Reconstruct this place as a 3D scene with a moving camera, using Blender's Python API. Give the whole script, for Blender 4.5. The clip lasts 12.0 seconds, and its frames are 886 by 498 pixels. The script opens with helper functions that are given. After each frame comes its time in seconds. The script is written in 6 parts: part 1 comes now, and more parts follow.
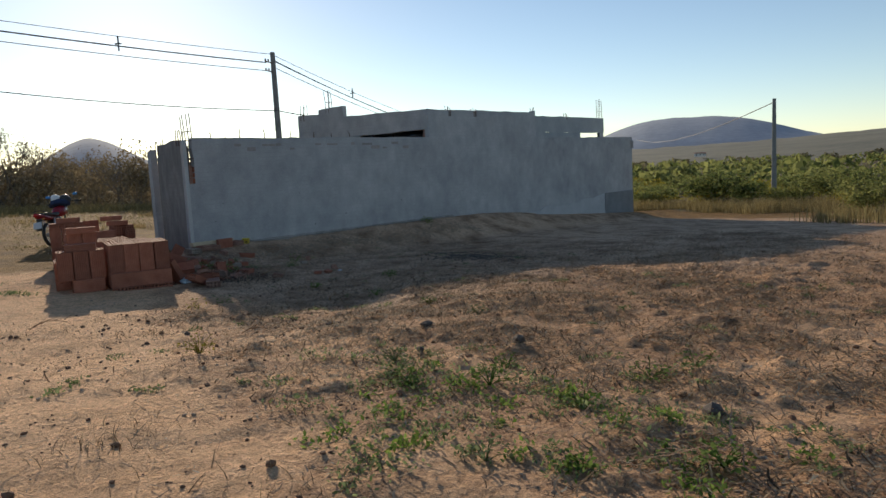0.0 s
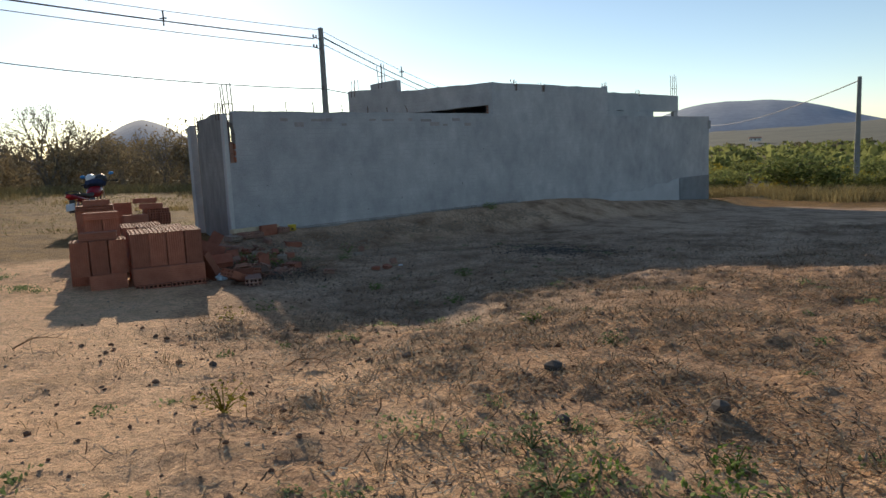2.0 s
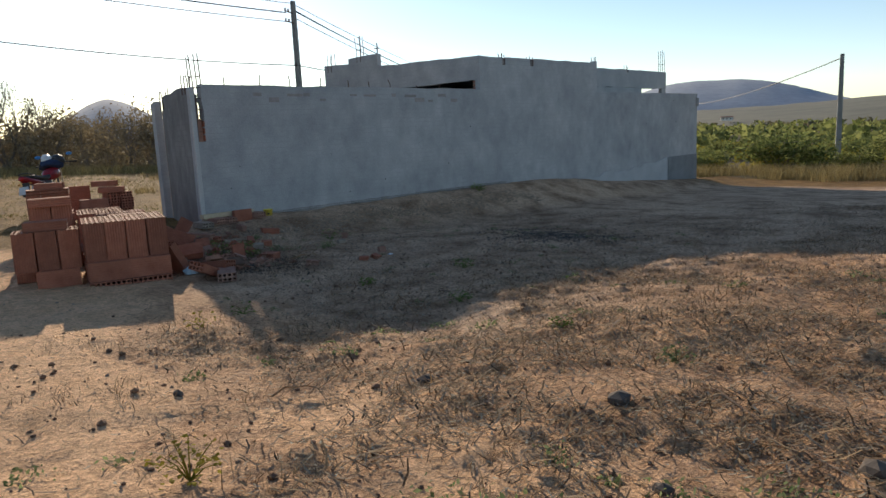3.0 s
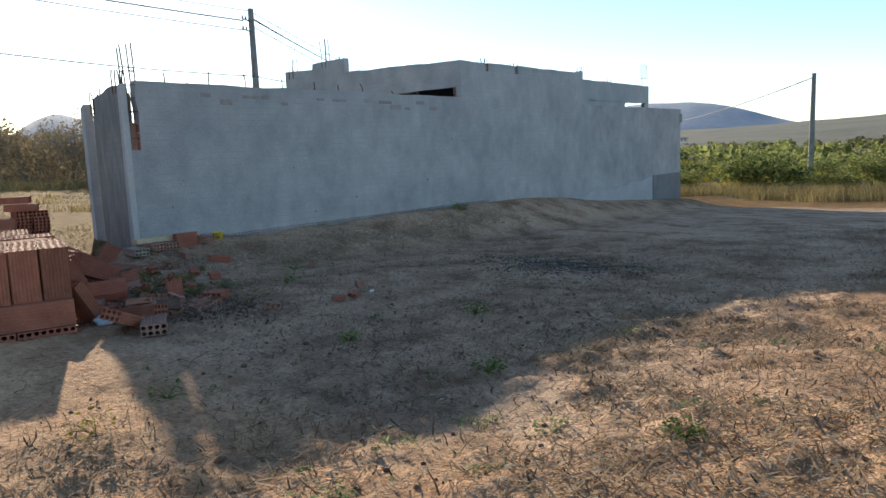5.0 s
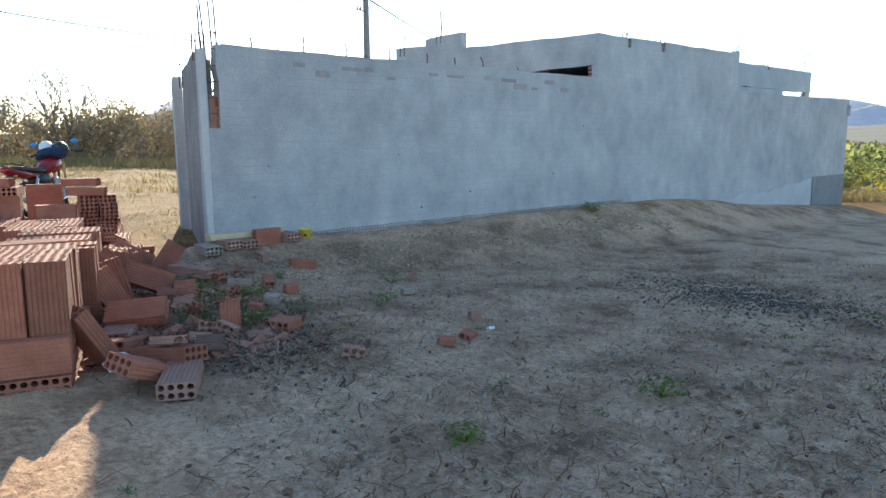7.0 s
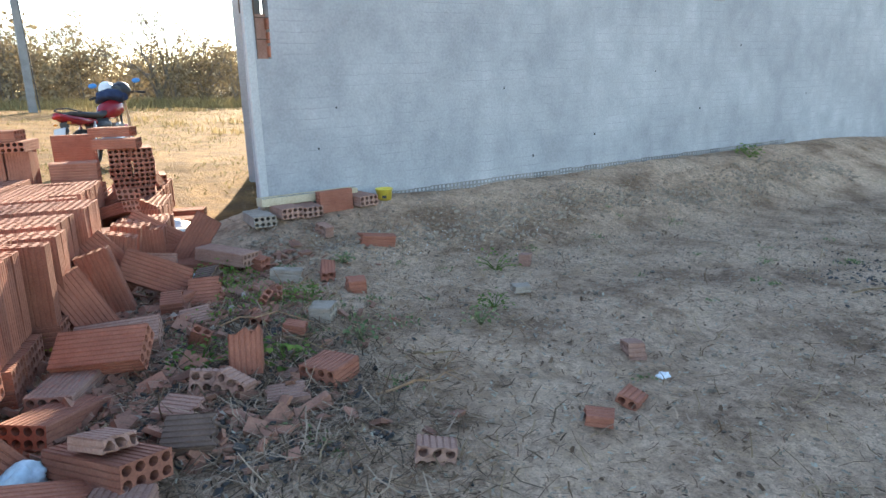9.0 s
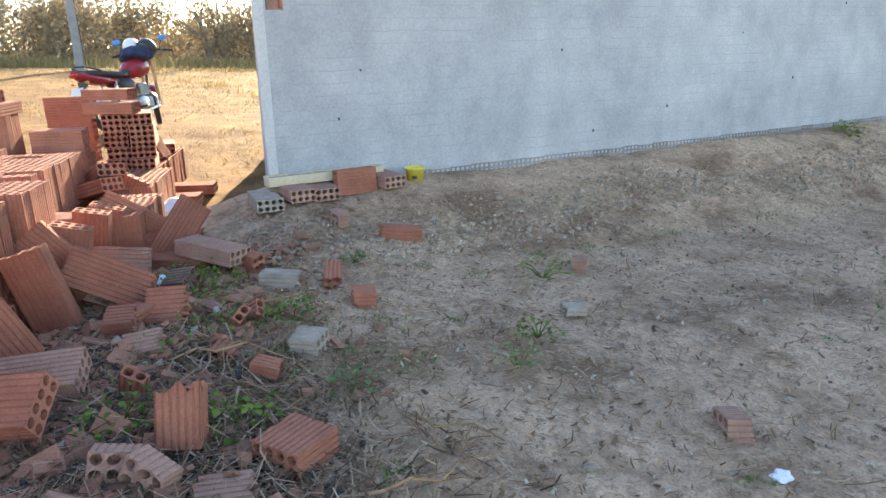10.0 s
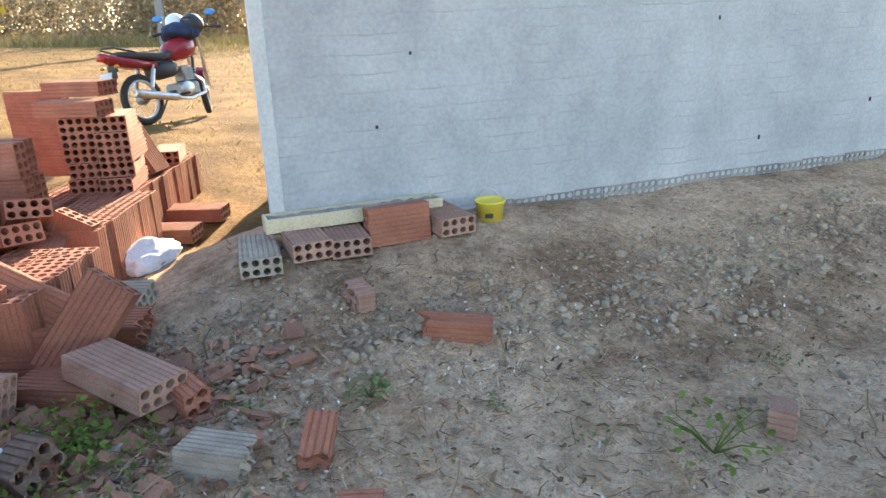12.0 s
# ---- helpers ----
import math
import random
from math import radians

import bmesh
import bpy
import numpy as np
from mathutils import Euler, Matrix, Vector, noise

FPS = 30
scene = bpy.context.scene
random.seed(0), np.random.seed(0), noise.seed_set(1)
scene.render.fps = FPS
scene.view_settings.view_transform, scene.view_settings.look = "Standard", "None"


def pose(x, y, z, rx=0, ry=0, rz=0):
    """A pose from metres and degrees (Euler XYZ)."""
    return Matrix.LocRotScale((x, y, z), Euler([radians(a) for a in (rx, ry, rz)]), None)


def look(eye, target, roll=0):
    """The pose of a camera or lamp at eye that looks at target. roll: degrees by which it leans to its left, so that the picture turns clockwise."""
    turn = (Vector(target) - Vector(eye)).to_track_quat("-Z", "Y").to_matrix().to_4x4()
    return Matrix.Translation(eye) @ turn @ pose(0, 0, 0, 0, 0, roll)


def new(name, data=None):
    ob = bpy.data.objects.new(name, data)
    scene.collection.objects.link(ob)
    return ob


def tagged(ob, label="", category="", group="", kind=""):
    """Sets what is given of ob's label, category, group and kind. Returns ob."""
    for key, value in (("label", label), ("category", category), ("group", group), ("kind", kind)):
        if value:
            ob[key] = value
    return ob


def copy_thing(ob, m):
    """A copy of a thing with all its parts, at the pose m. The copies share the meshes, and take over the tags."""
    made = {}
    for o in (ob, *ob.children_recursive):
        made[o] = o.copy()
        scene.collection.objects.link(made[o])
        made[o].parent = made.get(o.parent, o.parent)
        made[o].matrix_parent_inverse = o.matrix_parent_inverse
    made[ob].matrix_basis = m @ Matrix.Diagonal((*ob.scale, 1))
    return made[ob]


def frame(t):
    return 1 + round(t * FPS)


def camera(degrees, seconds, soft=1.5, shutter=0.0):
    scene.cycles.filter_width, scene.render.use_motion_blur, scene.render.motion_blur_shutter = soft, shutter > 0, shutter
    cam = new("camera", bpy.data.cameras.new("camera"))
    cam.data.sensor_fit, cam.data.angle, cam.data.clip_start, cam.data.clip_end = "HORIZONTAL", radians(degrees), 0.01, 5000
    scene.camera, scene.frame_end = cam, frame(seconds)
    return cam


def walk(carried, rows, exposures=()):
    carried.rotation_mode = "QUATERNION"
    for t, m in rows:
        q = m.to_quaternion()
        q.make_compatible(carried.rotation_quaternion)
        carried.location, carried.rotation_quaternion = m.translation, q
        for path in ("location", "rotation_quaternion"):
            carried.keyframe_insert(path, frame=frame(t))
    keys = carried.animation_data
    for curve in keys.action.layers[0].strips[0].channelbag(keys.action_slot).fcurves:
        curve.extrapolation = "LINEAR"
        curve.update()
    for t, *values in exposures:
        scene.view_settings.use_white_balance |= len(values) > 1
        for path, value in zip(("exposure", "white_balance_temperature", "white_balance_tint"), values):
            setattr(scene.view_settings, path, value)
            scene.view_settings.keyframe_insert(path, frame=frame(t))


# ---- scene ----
cam = camera(65.3, 12.0)
PATH = [
    (0, (0.677, 0.179, 1.563), (-0.658, 1.650, 1.334), -3.00),
    (0.5, (0.274, 0.431, 1.556), (-1.078, 1.888, 1.331), -3.00),
    (1, (-0.124, 0.694, 1.539), (-1.508, 2.119, 1.309), -2.80),
    (1.5, (-0.523, 0.913, 1.526), (-1.936, 2.307, 1.283), -2.60),
    (2, (-0.909, 1.157, 1.508), (-2.331, 2.538, 1.238), -2.60),
    (2.5, (-1.339, 1.372, 1.488), (-2.745, 2.762, 1.184), -2.60),
    (3, (-1.741, 1.612, 1.486), (-3.106, 3.037, 1.156), -2.70),
    (3.2, (-1.900, 1.736, 1.480), (-3.249, 3.173, 1.142), -2.80),
    (4.8, (-3.116, 2.556, 1.378), (-4.392, 4.069, 1.089), -2.29),
    (5, (-3.278, 2.691, 1.376), (-4.558, 4.201, 1.094), -2.16),
    (5.5, (-3.646, 3.041, 1.364), (-4.948, 4.533, 1.084), -1.72),
    (6, (-4.071, 3.352, 1.357), (-5.420, 4.801, 1.072), -1.28),
    (6.5, (-4.436, 3.655, 1.367), (-5.840, 5.048, 1.070), -0.91),
    (7, (-4.821, 3.965, 1.358), (-6.310, 5.265, 1.052), -0.46),
    (7.2, (-4.995, 4.069, 1.340), (-6.517, 5.329, 1.032), -0.31),
    (8.8, (-6.335, 5.016, 1.338), (-7.956, 6.093, 0.879), -1.99),
    (9, (-6.483, 5.151, 1.334), (-8.115, 6.200, 0.850), -1.94),
    (9.5, (-6.888, 5.473, 1.308), (-8.551, 6.443, 0.766), -1.97),
    (10, (-7.282, 5.779, 1.291), (-8.968, 6.688, 0.715), -1.27),
    (10.5, (-7.690, 6.039, 1.275), (-9.472, 6.723, 0.677), -2.04),
    (11, (-8.136, 6.264, 1.279), (-9.920, 6.916, 0.654), -2.28),
    (11.5, (-8.525, 6.544, 1.276), (-10.292, 7.224, 0.631), -2.04),
    (12, (-8.973, 6.728, 1.254), (-10.753, 7.384, 0.619), -2.24),
]
walk(cam, [(t, look(eye, target, roll)) for t, eye, target, roll in PATH], ((0.0, -0.1, 6250, 9), (3.0, 0.2, 6250, 9), (5.0, 0.72, 6000, 6), (7.0, 1.55, 5800, 4), (8.8, 2.1, 6250, 8), (10.0, 2.42, 6700, 11), (12.0, 2.45, 6800, 10)))

# ---- world, sun ----
SUN_AZ, SUN_EL = radians(-65.2), radians(17.0)
world = bpy.data.worlds.new("world")
scene.world = world
world.use_nodes = True
wn = world.node_tree
sky = wn.nodes.new("ShaderNodeTexSky")
sky.sky_type = "NISHITA"
sky.sun_disc = False
sky.sun_elevation, sky.sun_rotation = SUN_EL, SUN_AZ
sky.altitude, sky.air_density, sky.dust_density, sky.ozone_density = 300, 0.85, 0.15, 0.4
wn.links.new(sky.outputs[0], wn.nodes["Background"].inputs[0])
wn.nodes["Background"].inputs[1].default_value = 0.125
sun_dir = Vector((math.sin(SUN_AZ) * math.cos(SUN_EL), math.cos(SUN_AZ) * math.cos(SUN_EL), math.sin(SUN_EL)))
sun_data = bpy.data.lights.new("sun", "SUN")
sun_data.energy, sun_data.angle, sun_data.color = 4.8, radians(0.6), (1.0, 0.81, 0.58)
sun_ob = new("sun", sun_data)
sun_ob.matrix_world = look(sun_dir * 100, (0, 0, 0))

rnd = random.Random(7)


# ---- materials ----
def nodes_of(name):
    m = bpy.data.materials.new(name)
    m.use_nodes = True
    return m, m.node_tree.nodes, m.node_tree.links, m.node_tree.nodes["Principled BSDF"]


def noise_tex(n, l, vec, scale, detail=4.0, rough=0.6):
    t = n.new("ShaderNodeTexNoise")
    t.inputs["Scale"].default_value, t.inputs["Detail"].default_value, t.inputs["Roughness"].default_value = scale, detail, rough
    l.new(vec, t.inputs["Vector"])
    return t.outputs["Fac"]


def ramp(n, l, fac, stops):
    r = n.new("ShaderNodeValToRGB")
    e = r.color_ramp.elements
    while len(e) < len(stops):
        e.new(0.5)
    for k, (p, c) in zip(e, stops):
        k.position, k.color = p, (*c, 1) if len(c) == 3 else c
    l.new(fac, r.inputs[0])
    return r.outputs[0]


def mixc(n, l, fac, a, b, mode="MIX"):
    m = n.new("ShaderNodeMix")
    m.data_type, m.blend_type = "RGBA", mode
    for sock, val in ((m.inputs[0], fac), (m.inputs[6], a), (m.inputs[7], b)):
        if hasattr(val, "links"):
            l.new(val, sock)
        elif isinstance(val, tuple):
            sock.default_value = (*val, 1)
        else:
            sock.default_value = val
    return m.outputs[2]


def bump(n, l, bs, height, strength=0.4, dist=0.01):
    b = n.new("ShaderNodeBump")
    b.inputs["Strength"].default_value, b.inputs["Distance"].default_value = strength, dist
    l.new(height, b.inputs["Height"])
    l.new(b.outputs[0], bs.inputs["Normal"])


def surface(name, dark, light, scale=6.0, fine=90.0, rough=0.85, metal=0.0, rel=0.3, dist=0.004, vary=0.0, island=False, space="Object"):
    """Two-scale mottled surface; vary: how far brightness differs from thing to thing."""
    m, n, l, bs = nodes_of(name)
    co = n.new("ShaderNodeTexCoord").outputs[space]
    a, b = noise_tex(n, l, co, scale), noise_tex(n, l, co, fine, 3)
    c = ramp(n, l, a, [(0.3, dark), (0.7, light)])
    c = mixc(n, l, 0.35, c, ramp(n, l, b, [(0.3, tuple(x * 0.6 for x in dark)), (0.75, tuple(min(1, x * 1.15) for x in light))]))
    if vary:
        src = n.new("ShaderNodeNewGeometry").outputs["Random Per Island"] if island else n.new("ShaderNodeObjectInfo").outputs["Random"]
        c = mixc(n, l, 1.0, c, ramp(n, l, src, [(0, (1 - vary,) * 3), (1, (1 + vary * 0.4, 1 + vary * 0.3, 1 + vary * 0.2))]), "MULTIPLY")
    l.new(c, bs.inputs["Base Color"])
    bs.inputs["Roughness"].default_value, bs.inputs["Metallic"].default_value = rough, metal
    bump(n, l, bs, b, rel, dist)
    return m


def leafy(name, dark, light, trans=0.35):
    m, n, l, bs = nodes_of(name)
    src = n.new("ShaderNodeNewGeometry").outputs["Random Per Island"]
    ob = n.new("ShaderNodeObjectInfo").outputs["Random"]
    c = ramp(n, l, src, [(0, dark), (1, light)])
    c = mixc(n, l, 1.0, c, ramp(n, l, ob, [(0, (0.7, 0.75, 0.7)), (1, (1.15, 1.05, 1.0))]), "MULTIPLY")
    l.new(c, bs.inputs["Base Color"])
    bs.inputs["Roughness"].default_value = 0.85
    bs.inputs["Specular IOR Level"].default_value = 0.12
    tr = n.new("ShaderNodeBsdfTranslucent")
    l.new(c, tr.inputs[0])
    mx = n.new("ShaderNodeMixShader")
    mx.inputs[0].default_value = trans
    l.new(bs.outputs[0], mx.inputs[1])
    l.new(tr.outputs[0], mx.inputs[2])
    l.new(mx.outputs[0], n["Material Output"].inputs[0])
    return m


def soil_material():
    """Orange sand on the track, reddish brown under the mown stalks, grey-brown dust by the wall, scrub ground far out."""
    m, n, l, bs = nodes_of("soil")
    geo = n.new("ShaderNodeNewGeometry").outputs["Position"]
    big, mid, fine, grit = (noise_tex(n, l, geo, s, d) for s, d in ((0.35, 5), (2.2, 5), (24, 8), (110, 3)))
    att = n.new("ShaderNodeAttribute")
    att.attribute_name = "zone"
    sep = n.new("ShaderNodeSeparateColor")
    l.new(att.outputs["Color"], sep.inputs[0])
    sand = mixc(n, l, mid, (0.7, 0.42, 0.23), (0.84, 0.56, 0.35))
    litter = mixc(n, l, mid, (0.16, 0.083, 0.05), (0.34, 0.195, 0.118))
    bare = ramp(n, l, noise_tex(n, l, geo, 1.1, 7, 0.68), [(0.4, (0.3, 0.195, 0.127)), (0.5, (0.52, 0.355, 0.238)), (0.6, (0.72, 0.52, 0.36))])
    dust = mixc(n, l, ramp(n, l, mid, [(0.38, (0, 0, 0)), (0.7, (1, 1, 1))]), bare, (0.62, 0.435, 0.3))
    far = mixc(n, l, big, (0.12, 0.1, 0.055), (0.2, 0.165, 0.09))
    yard = mixc(n, l, ramp(n, l, noise_tex(n, l, geo, 1.4, 7, 0.7), [(0.38, (0, 0, 0)), (0.62, (1, 1, 1))]), (0.15, 0.085, 0.03), (0.29, 0.17, 0.06))

    patch = noise_tex(n, l, geo, 6.0, 9, 0.72)

    def soft(zone, width=0.5):
        add = n.new("ShaderNodeMath")
        add.operation = "ADD"
        l.new(zone, add.inputs[0])
        l.new(patch, add.inputs[1])
        return ramp(n, l, add.outputs[0], [(0.75 - width / 2, (0, 0, 0)), (0.75 + width / 2, (1, 1, 1))])

    c = mixc(n, l, soft(sep.outputs[0]), litter, sand)
    c = mixc(n, l, soft(sep.outputs[1]), c, dust)
    c = mixc(n, l, soft(sep.outputs[2]), c, yard)
    c = mixc(n, l, soft(att.outputs["Alpha"], 0.2), c, far)
    speck = noise_tex(n, l, geo, 55, 6, 0.75)
    c = mixc(n, l, 0.4, c, ramp(n, l, fine, [(0.36, (0.35, 0.32, 0.3)), (0.58, (1.3, 1.28, 1.26))]), "MULTIPLY")
    c = mixc(n, l, 0.4, c, ramp(n, l, speck, [(0.38, (0.3, 0.27, 0.25)), (0.47, (1, 1, 1)), (0.6, (1.1, 1.1, 1.1)), (0.68, (1.7, 1.65, 1.6))]), "MULTIPLY")
    c = mixc(n, l, 0.25, c, ramp(n, l, grit, [(0.35, (0.45, 0.42, 0.4)), (0.6, (1.2, 1.2, 1.2))]), "MULTIPLY")
    l.new(c, bs.inputs["Base Color"])
    bs.inputs["Roughness"].default_value = 0.95
    bs.inputs["Specular IOR Level"].default_value = 0.15
    h = n.new("ShaderNodeMath")
    h.operation = "MULTIPLY_ADD"
    l.new(fine, h.inputs[0])
    h.inputs[1].default_value = 3.0
    l.new(grit, h.inputs[2])
    bump(n, l, bs, h.outputs[0], 0.9, 0.018)
    return m


def plaster_material(name, dark, light, joints):
    """Rough cement skim over block courses: stains, trowel patches, faint joint lines."""
    m, n, l, bs = nodes_of(name)
    geo = n.new("ShaderNodeNewGeometry").outputs["Position"]
    mp = n.new("ShaderNodeMapping")
    mp.inputs["Scale"].default_value = (1, 1, 0.8)
    l.new(geo, mp.inputs[0])
    big, mid, fine = noise_tex(n, l, geo, 0.9, 6), noise_tex(n, l, mp.outputs[0], 3.2, 6), noise_tex(n, l, geo, 45, 4)
    c = ramp(n, l, mid, [(0.28, dark), (0.72, light)])
    c = mixc(n, l, 0.7, c, ramp(n, l, big, [(0.32, (0.68, 0.68, 0.7)), (0.68, (1.18, 1.17, 1.16))]), "MULTIPLY")
    c = mixc(n, l, 0.35, c, ramp(n, l, fine, [(0.3, (0.6, 0.6, 0.6)), (0.7, (1.2, 1.2, 1.2))]), "MULTIPLY")
    br = n.new("ShaderNodeTexBrick")
    rot = n.new("ShaderNodeMapping")
    rot.inputs["Rotation"].default_value = (radians(90), 0, radians(90))
    sw = n.new("ShaderNodeSeparateXYZ")
    cb = n.new("ShaderNodeCombineXYZ")
    wob = n.new("ShaderNodeMath")
    wob.operation = "MULTIPLY_ADD"
    l.new(geo, sw.inputs[0])
    l.new(sw.outputs[1], cb.inputs[0])
    l.new(mid, wob.inputs[0])
    wob.inputs[1].default_value = 0.06
    l.new(sw.outputs[2], wob.inputs[2])
    l.new(wob.outputs[0], cb.inputs[1])
    l.new(cb.outputs[0], br.inputs["Vector"])
    br.inputs["Scale"].default_value = 1.0
    br.inputs["Brick Width"].default_value, br.inputs["Row Height"].default_value = 60.0, 0.094
    br.inputs["Mortar Size"].default_value, br.inputs["Mortar Smooth"].default_value = 0.006, 0.9
    mask = n.new("ShaderNodeMath")
    mask.operation = "MULTIPLY"
    l.new(br.outputs["Fac"], mask.inputs[0])
    l.new(ramp(n, l, mid, [(0.46, (0, 0, 0)), (0.6, (1, 1, 1))]), mask.inputs[1])
    m2 = n.new("ShaderNodeMath")
    m2.operation = "MULTIPLY"
    l.new(mask.outputs[0], m2.inputs[0])
    m2.inputs[1].default_value = joints
    c = mixc(n, l, m2.outputs[0], c, tuple(x * 0.55 for x in dark))
    l.new(c, bs.inputs["Base Color"])
    bs.inputs["Roughness"].default_value = 0.92
    hh = n.new("ShaderNodeMath")
    hh.operation = "SUBTRACT"
    l.new(fine, hh.inputs[0])
    l.new(m2.outputs[0], hh.inputs[1])
    bump(n, l, bs, hh.outputs[0], 0.6, 0.006)
    return m


SOIL = soil_material()
PLASTER = plaster_material("cement_skim", (0.35, 0.355, 0.36), (0.47, 0.472, 0.475), 0.42)
CONCRETE = plaster_material("bare_concrete", (0.27, 0.27, 0.27), (0.42, 0.42, 0.41), 0.0)
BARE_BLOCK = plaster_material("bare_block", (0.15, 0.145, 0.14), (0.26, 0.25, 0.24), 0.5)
CLAY = surface("fired_clay", (0.26, 0.088, 0.052), (0.44, 0.178, 0.11), 7, 120, 0.88, vary=0.28)
CLAY_FAR = surface("fired_clay_pile", (0.26, 0.088, 0.052), (0.44, 0.178, 0.11), 7, 120, 0.88, vary=0.1, island=True)
CLAY_DUSTY = surface("dusty_clay", (0.28, 0.14, 0.1), (0.46, 0.28, 0.21), 9, 120, 0.95, vary=0.15)
CLAY_PALE = surface("mortar_caked_clay", (0.24, 0.185, 0.14), (0.45, 0.375, 0.3), 12, 140, 0.95, rel=0.6)
RUBBLE_CLAY = surface("broken_clay", (0.2, 0.095, 0.065), (0.44, 0.22, 0.145), 9, 120, 0.92, vary=0.4, island=True)
STEEL = surface("rusty_rebar", (0.08, 0.045, 0.03), (0.17, 0.1, 0.07), 30, 200, 0.75, 0.4)
POLE_CONCRETE = surface("pole_concrete", (0.17, 0.17, 0.165), (0.3, 0.3, 0.29), 2.5, 60, 0.9)
WIRE = surface("cable_black", (0.02, 0.02, 0.022), (0.05, 0.05, 0.05), 20, 100, 0.6)
PORCELAIN = surface("insulator_brown", (0.08, 0.05, 0.04), (0.16, 0.1, 0.08), 20, 100, 0.35)
STRAW = leafy("dry_straw", (0.15, 0.08, 0.045), (0.54, 0.37, 0.22), 0.12)
STRAW_GREY = leafy("grey_straw", (0.15, 0.092, 0.062), (0.48, 0.355, 0.26), 0.06)
DARK_STALK = leafy("dark_stalk", (0.07, 0.045, 0.03), (0.2, 0.135, 0.085), 0.05)
PALE_FLAKE = leafy("pale_flake", (0.25, 0.2, 0.15), (0.6, 0.53, 0.43), 0.1)
DRYGRASS = leafy("dry_grass", (0.22, 0.17, 0.075), (0.46, 0.37, 0.19), 0.35)
WEED = leafy("weed_leaf", (0.09, 0.16, 0.035), (0.25, 0.35, 0.09), 0.5)
WEED_GREY = leafy("dusty_weed_leaf", (0.12, 0.17, 0.07), (0.33, 0.38, 0.19), 0.45)
BUSH = leafy("shrub_leaf", (0.11, 0.14, 0.045), (0.32, 0.34, 0.13), 0.55)
BUSH_YELLOW = leafy("yellow_shrub_leaf", (0.19, 0.17, 0.03), (0.42, 0.36, 0.06), 0.4)
SCRUB = leafy("scrub_twig_leaf", (0.16, 0.135, 0.085), (0.3, 0.255, 0.16), 0.3)
BARK = surface("grey_bark", (0.12, 0.1, 0.08), (0.26, 0.22, 0.18), 8, 60, 0.95)
STONE = surface("field_stone", (0.24, 0.175, 0.12), (0.47, 0.37, 0.275), 8, 90, 0.95, vary=0.3, island=True)
WHITE_BAG = surface("white_plastic_bag", (0.66, 0.68, 0.72), (0.85, 0.86, 0.88), 9, 60, 0.45, rel=0.5)
BLUE_BAG = surface("pale_blue_bag", (0.42, 0.58, 0.68), (0.68, 0.78, 0.84), 9, 60, 0.45, rel=0.5)
YELLOW_TUB = surface("yellow_plastic", (0.68, 0.53, 0.05), (0.82, 0.67, 0.1), 5, 90, 0.42)
FORMWOOD = surface("pine_board", (0.44, 0.35, 0.22), (0.64, 0.54, 0.37), 9, 90, 0.8)
CEMENT = surface("grey_mortar", (0.2, 0.18, 0.16), (0.36, 0.34, 0.31), 14, 120, 0.95, rel=0.8)
# near-black colour that paints the shade inside small openings
OPENING_SHADE = surface("opening_shade", (0.02, 0.02, 0.022), (0.04, 0.04, 0.04), 20, 80, 0.95)
# blue-grey of distance haze, put straight into the hills' base colour
HAZED_HILL = surface("hazed_hill", (0.24, 0.29, 0.37), (0.3, 0.35, 0.43), 0.01, 0.05, 1.0, rel=0.0, space="Object")
RIDGE = surface("scrub_ridge", (0.07, 0.078, 0.06), (0.17, 0.16, 0.115), 0.02, 0.2, 1.0, rel=0.0, space="Object")
WHITEWASH = surface("whitewashed_wall", (0.6, 0.58, 0.54), (0.78, 0.76, 0.72), 1, 9, 0.9)
TILE_ROOF = surface("clay_roof", (0.3, 0.14, 0.09), (0.42, 0.22, 0.14), 1, 9, 0.9)
RED_PAINT = surface("dark_red_paint", (0.24, 0.012, 0.02), (0.3, 0.02, 0.03), 6, 90, 0.25, rel=0.02)
RUBBER = surface("tyre_rubber", (0.02, 0.02, 0.02), (0.05, 0.047, 0.043), 18, 120, 0.85)
CHROME = surface("dusty_chrome", (0.5, 0.49, 0.47), (0.7, 0.69, 0.66), 12, 100, 0.3, 0.9)
ENGINE = surface("cast_alloy", (0.2, 0.2, 0.2), (0.38, 0.38, 0.37), 16, 110, 0.45, 0.7)
BLACK_PLASTIC = surface("black_plastic", (0.016, 0.016, 0.018), (0.04, 0.04, 0.042), 12, 110, 0.5)
SEAT_VINYL = surface("seat_vinyl", (0.02, 0.02, 0.022), (0.055, 0.053, 0.05), 12, 160, 0.6)
NAVY_CLOTH = surface("navy_cloth", (0.012, 0.022, 0.06), (0.03, 0.05, 0.11), 10, 220, 0.95, rel=0.6)
BLUE_CLOTH = surface("blue_plastic", (0.04, 0.2, 0.5), (0.07, 0.3, 0.66), 10, 100, 0.5)
WHITE_SHELL = surface("white_shell", (0.68, 0.68, 0.66), (0.8, 0.8, 0.78), 8, 90, 0.3, rel=0.02)
PLATE_GREY = surface("plate_grey", (0.5, 0.51, 0.53), (0.64, 0.65, 0.66), 8, 90, 0.5)
LAMP_RED = surface("tail_lens", (0.4, 0.01, 0.01), (0.5, 0.02, 0.015), 8, 90, 0.2, rel=0.02)


# ---- mesh helpers ----
def part(name, bm, material, parent, label=""):
    """Links a bmesh as one mesh object, under a thing or a part when one is given."""
    me = bpy.data.meshes.new(name)
    bm.to_mesh(me)
    bm.free()
    me.materials.append(material)
    ob = new(name, me)
    ob.parent = parent
    return tagged(ob, label)


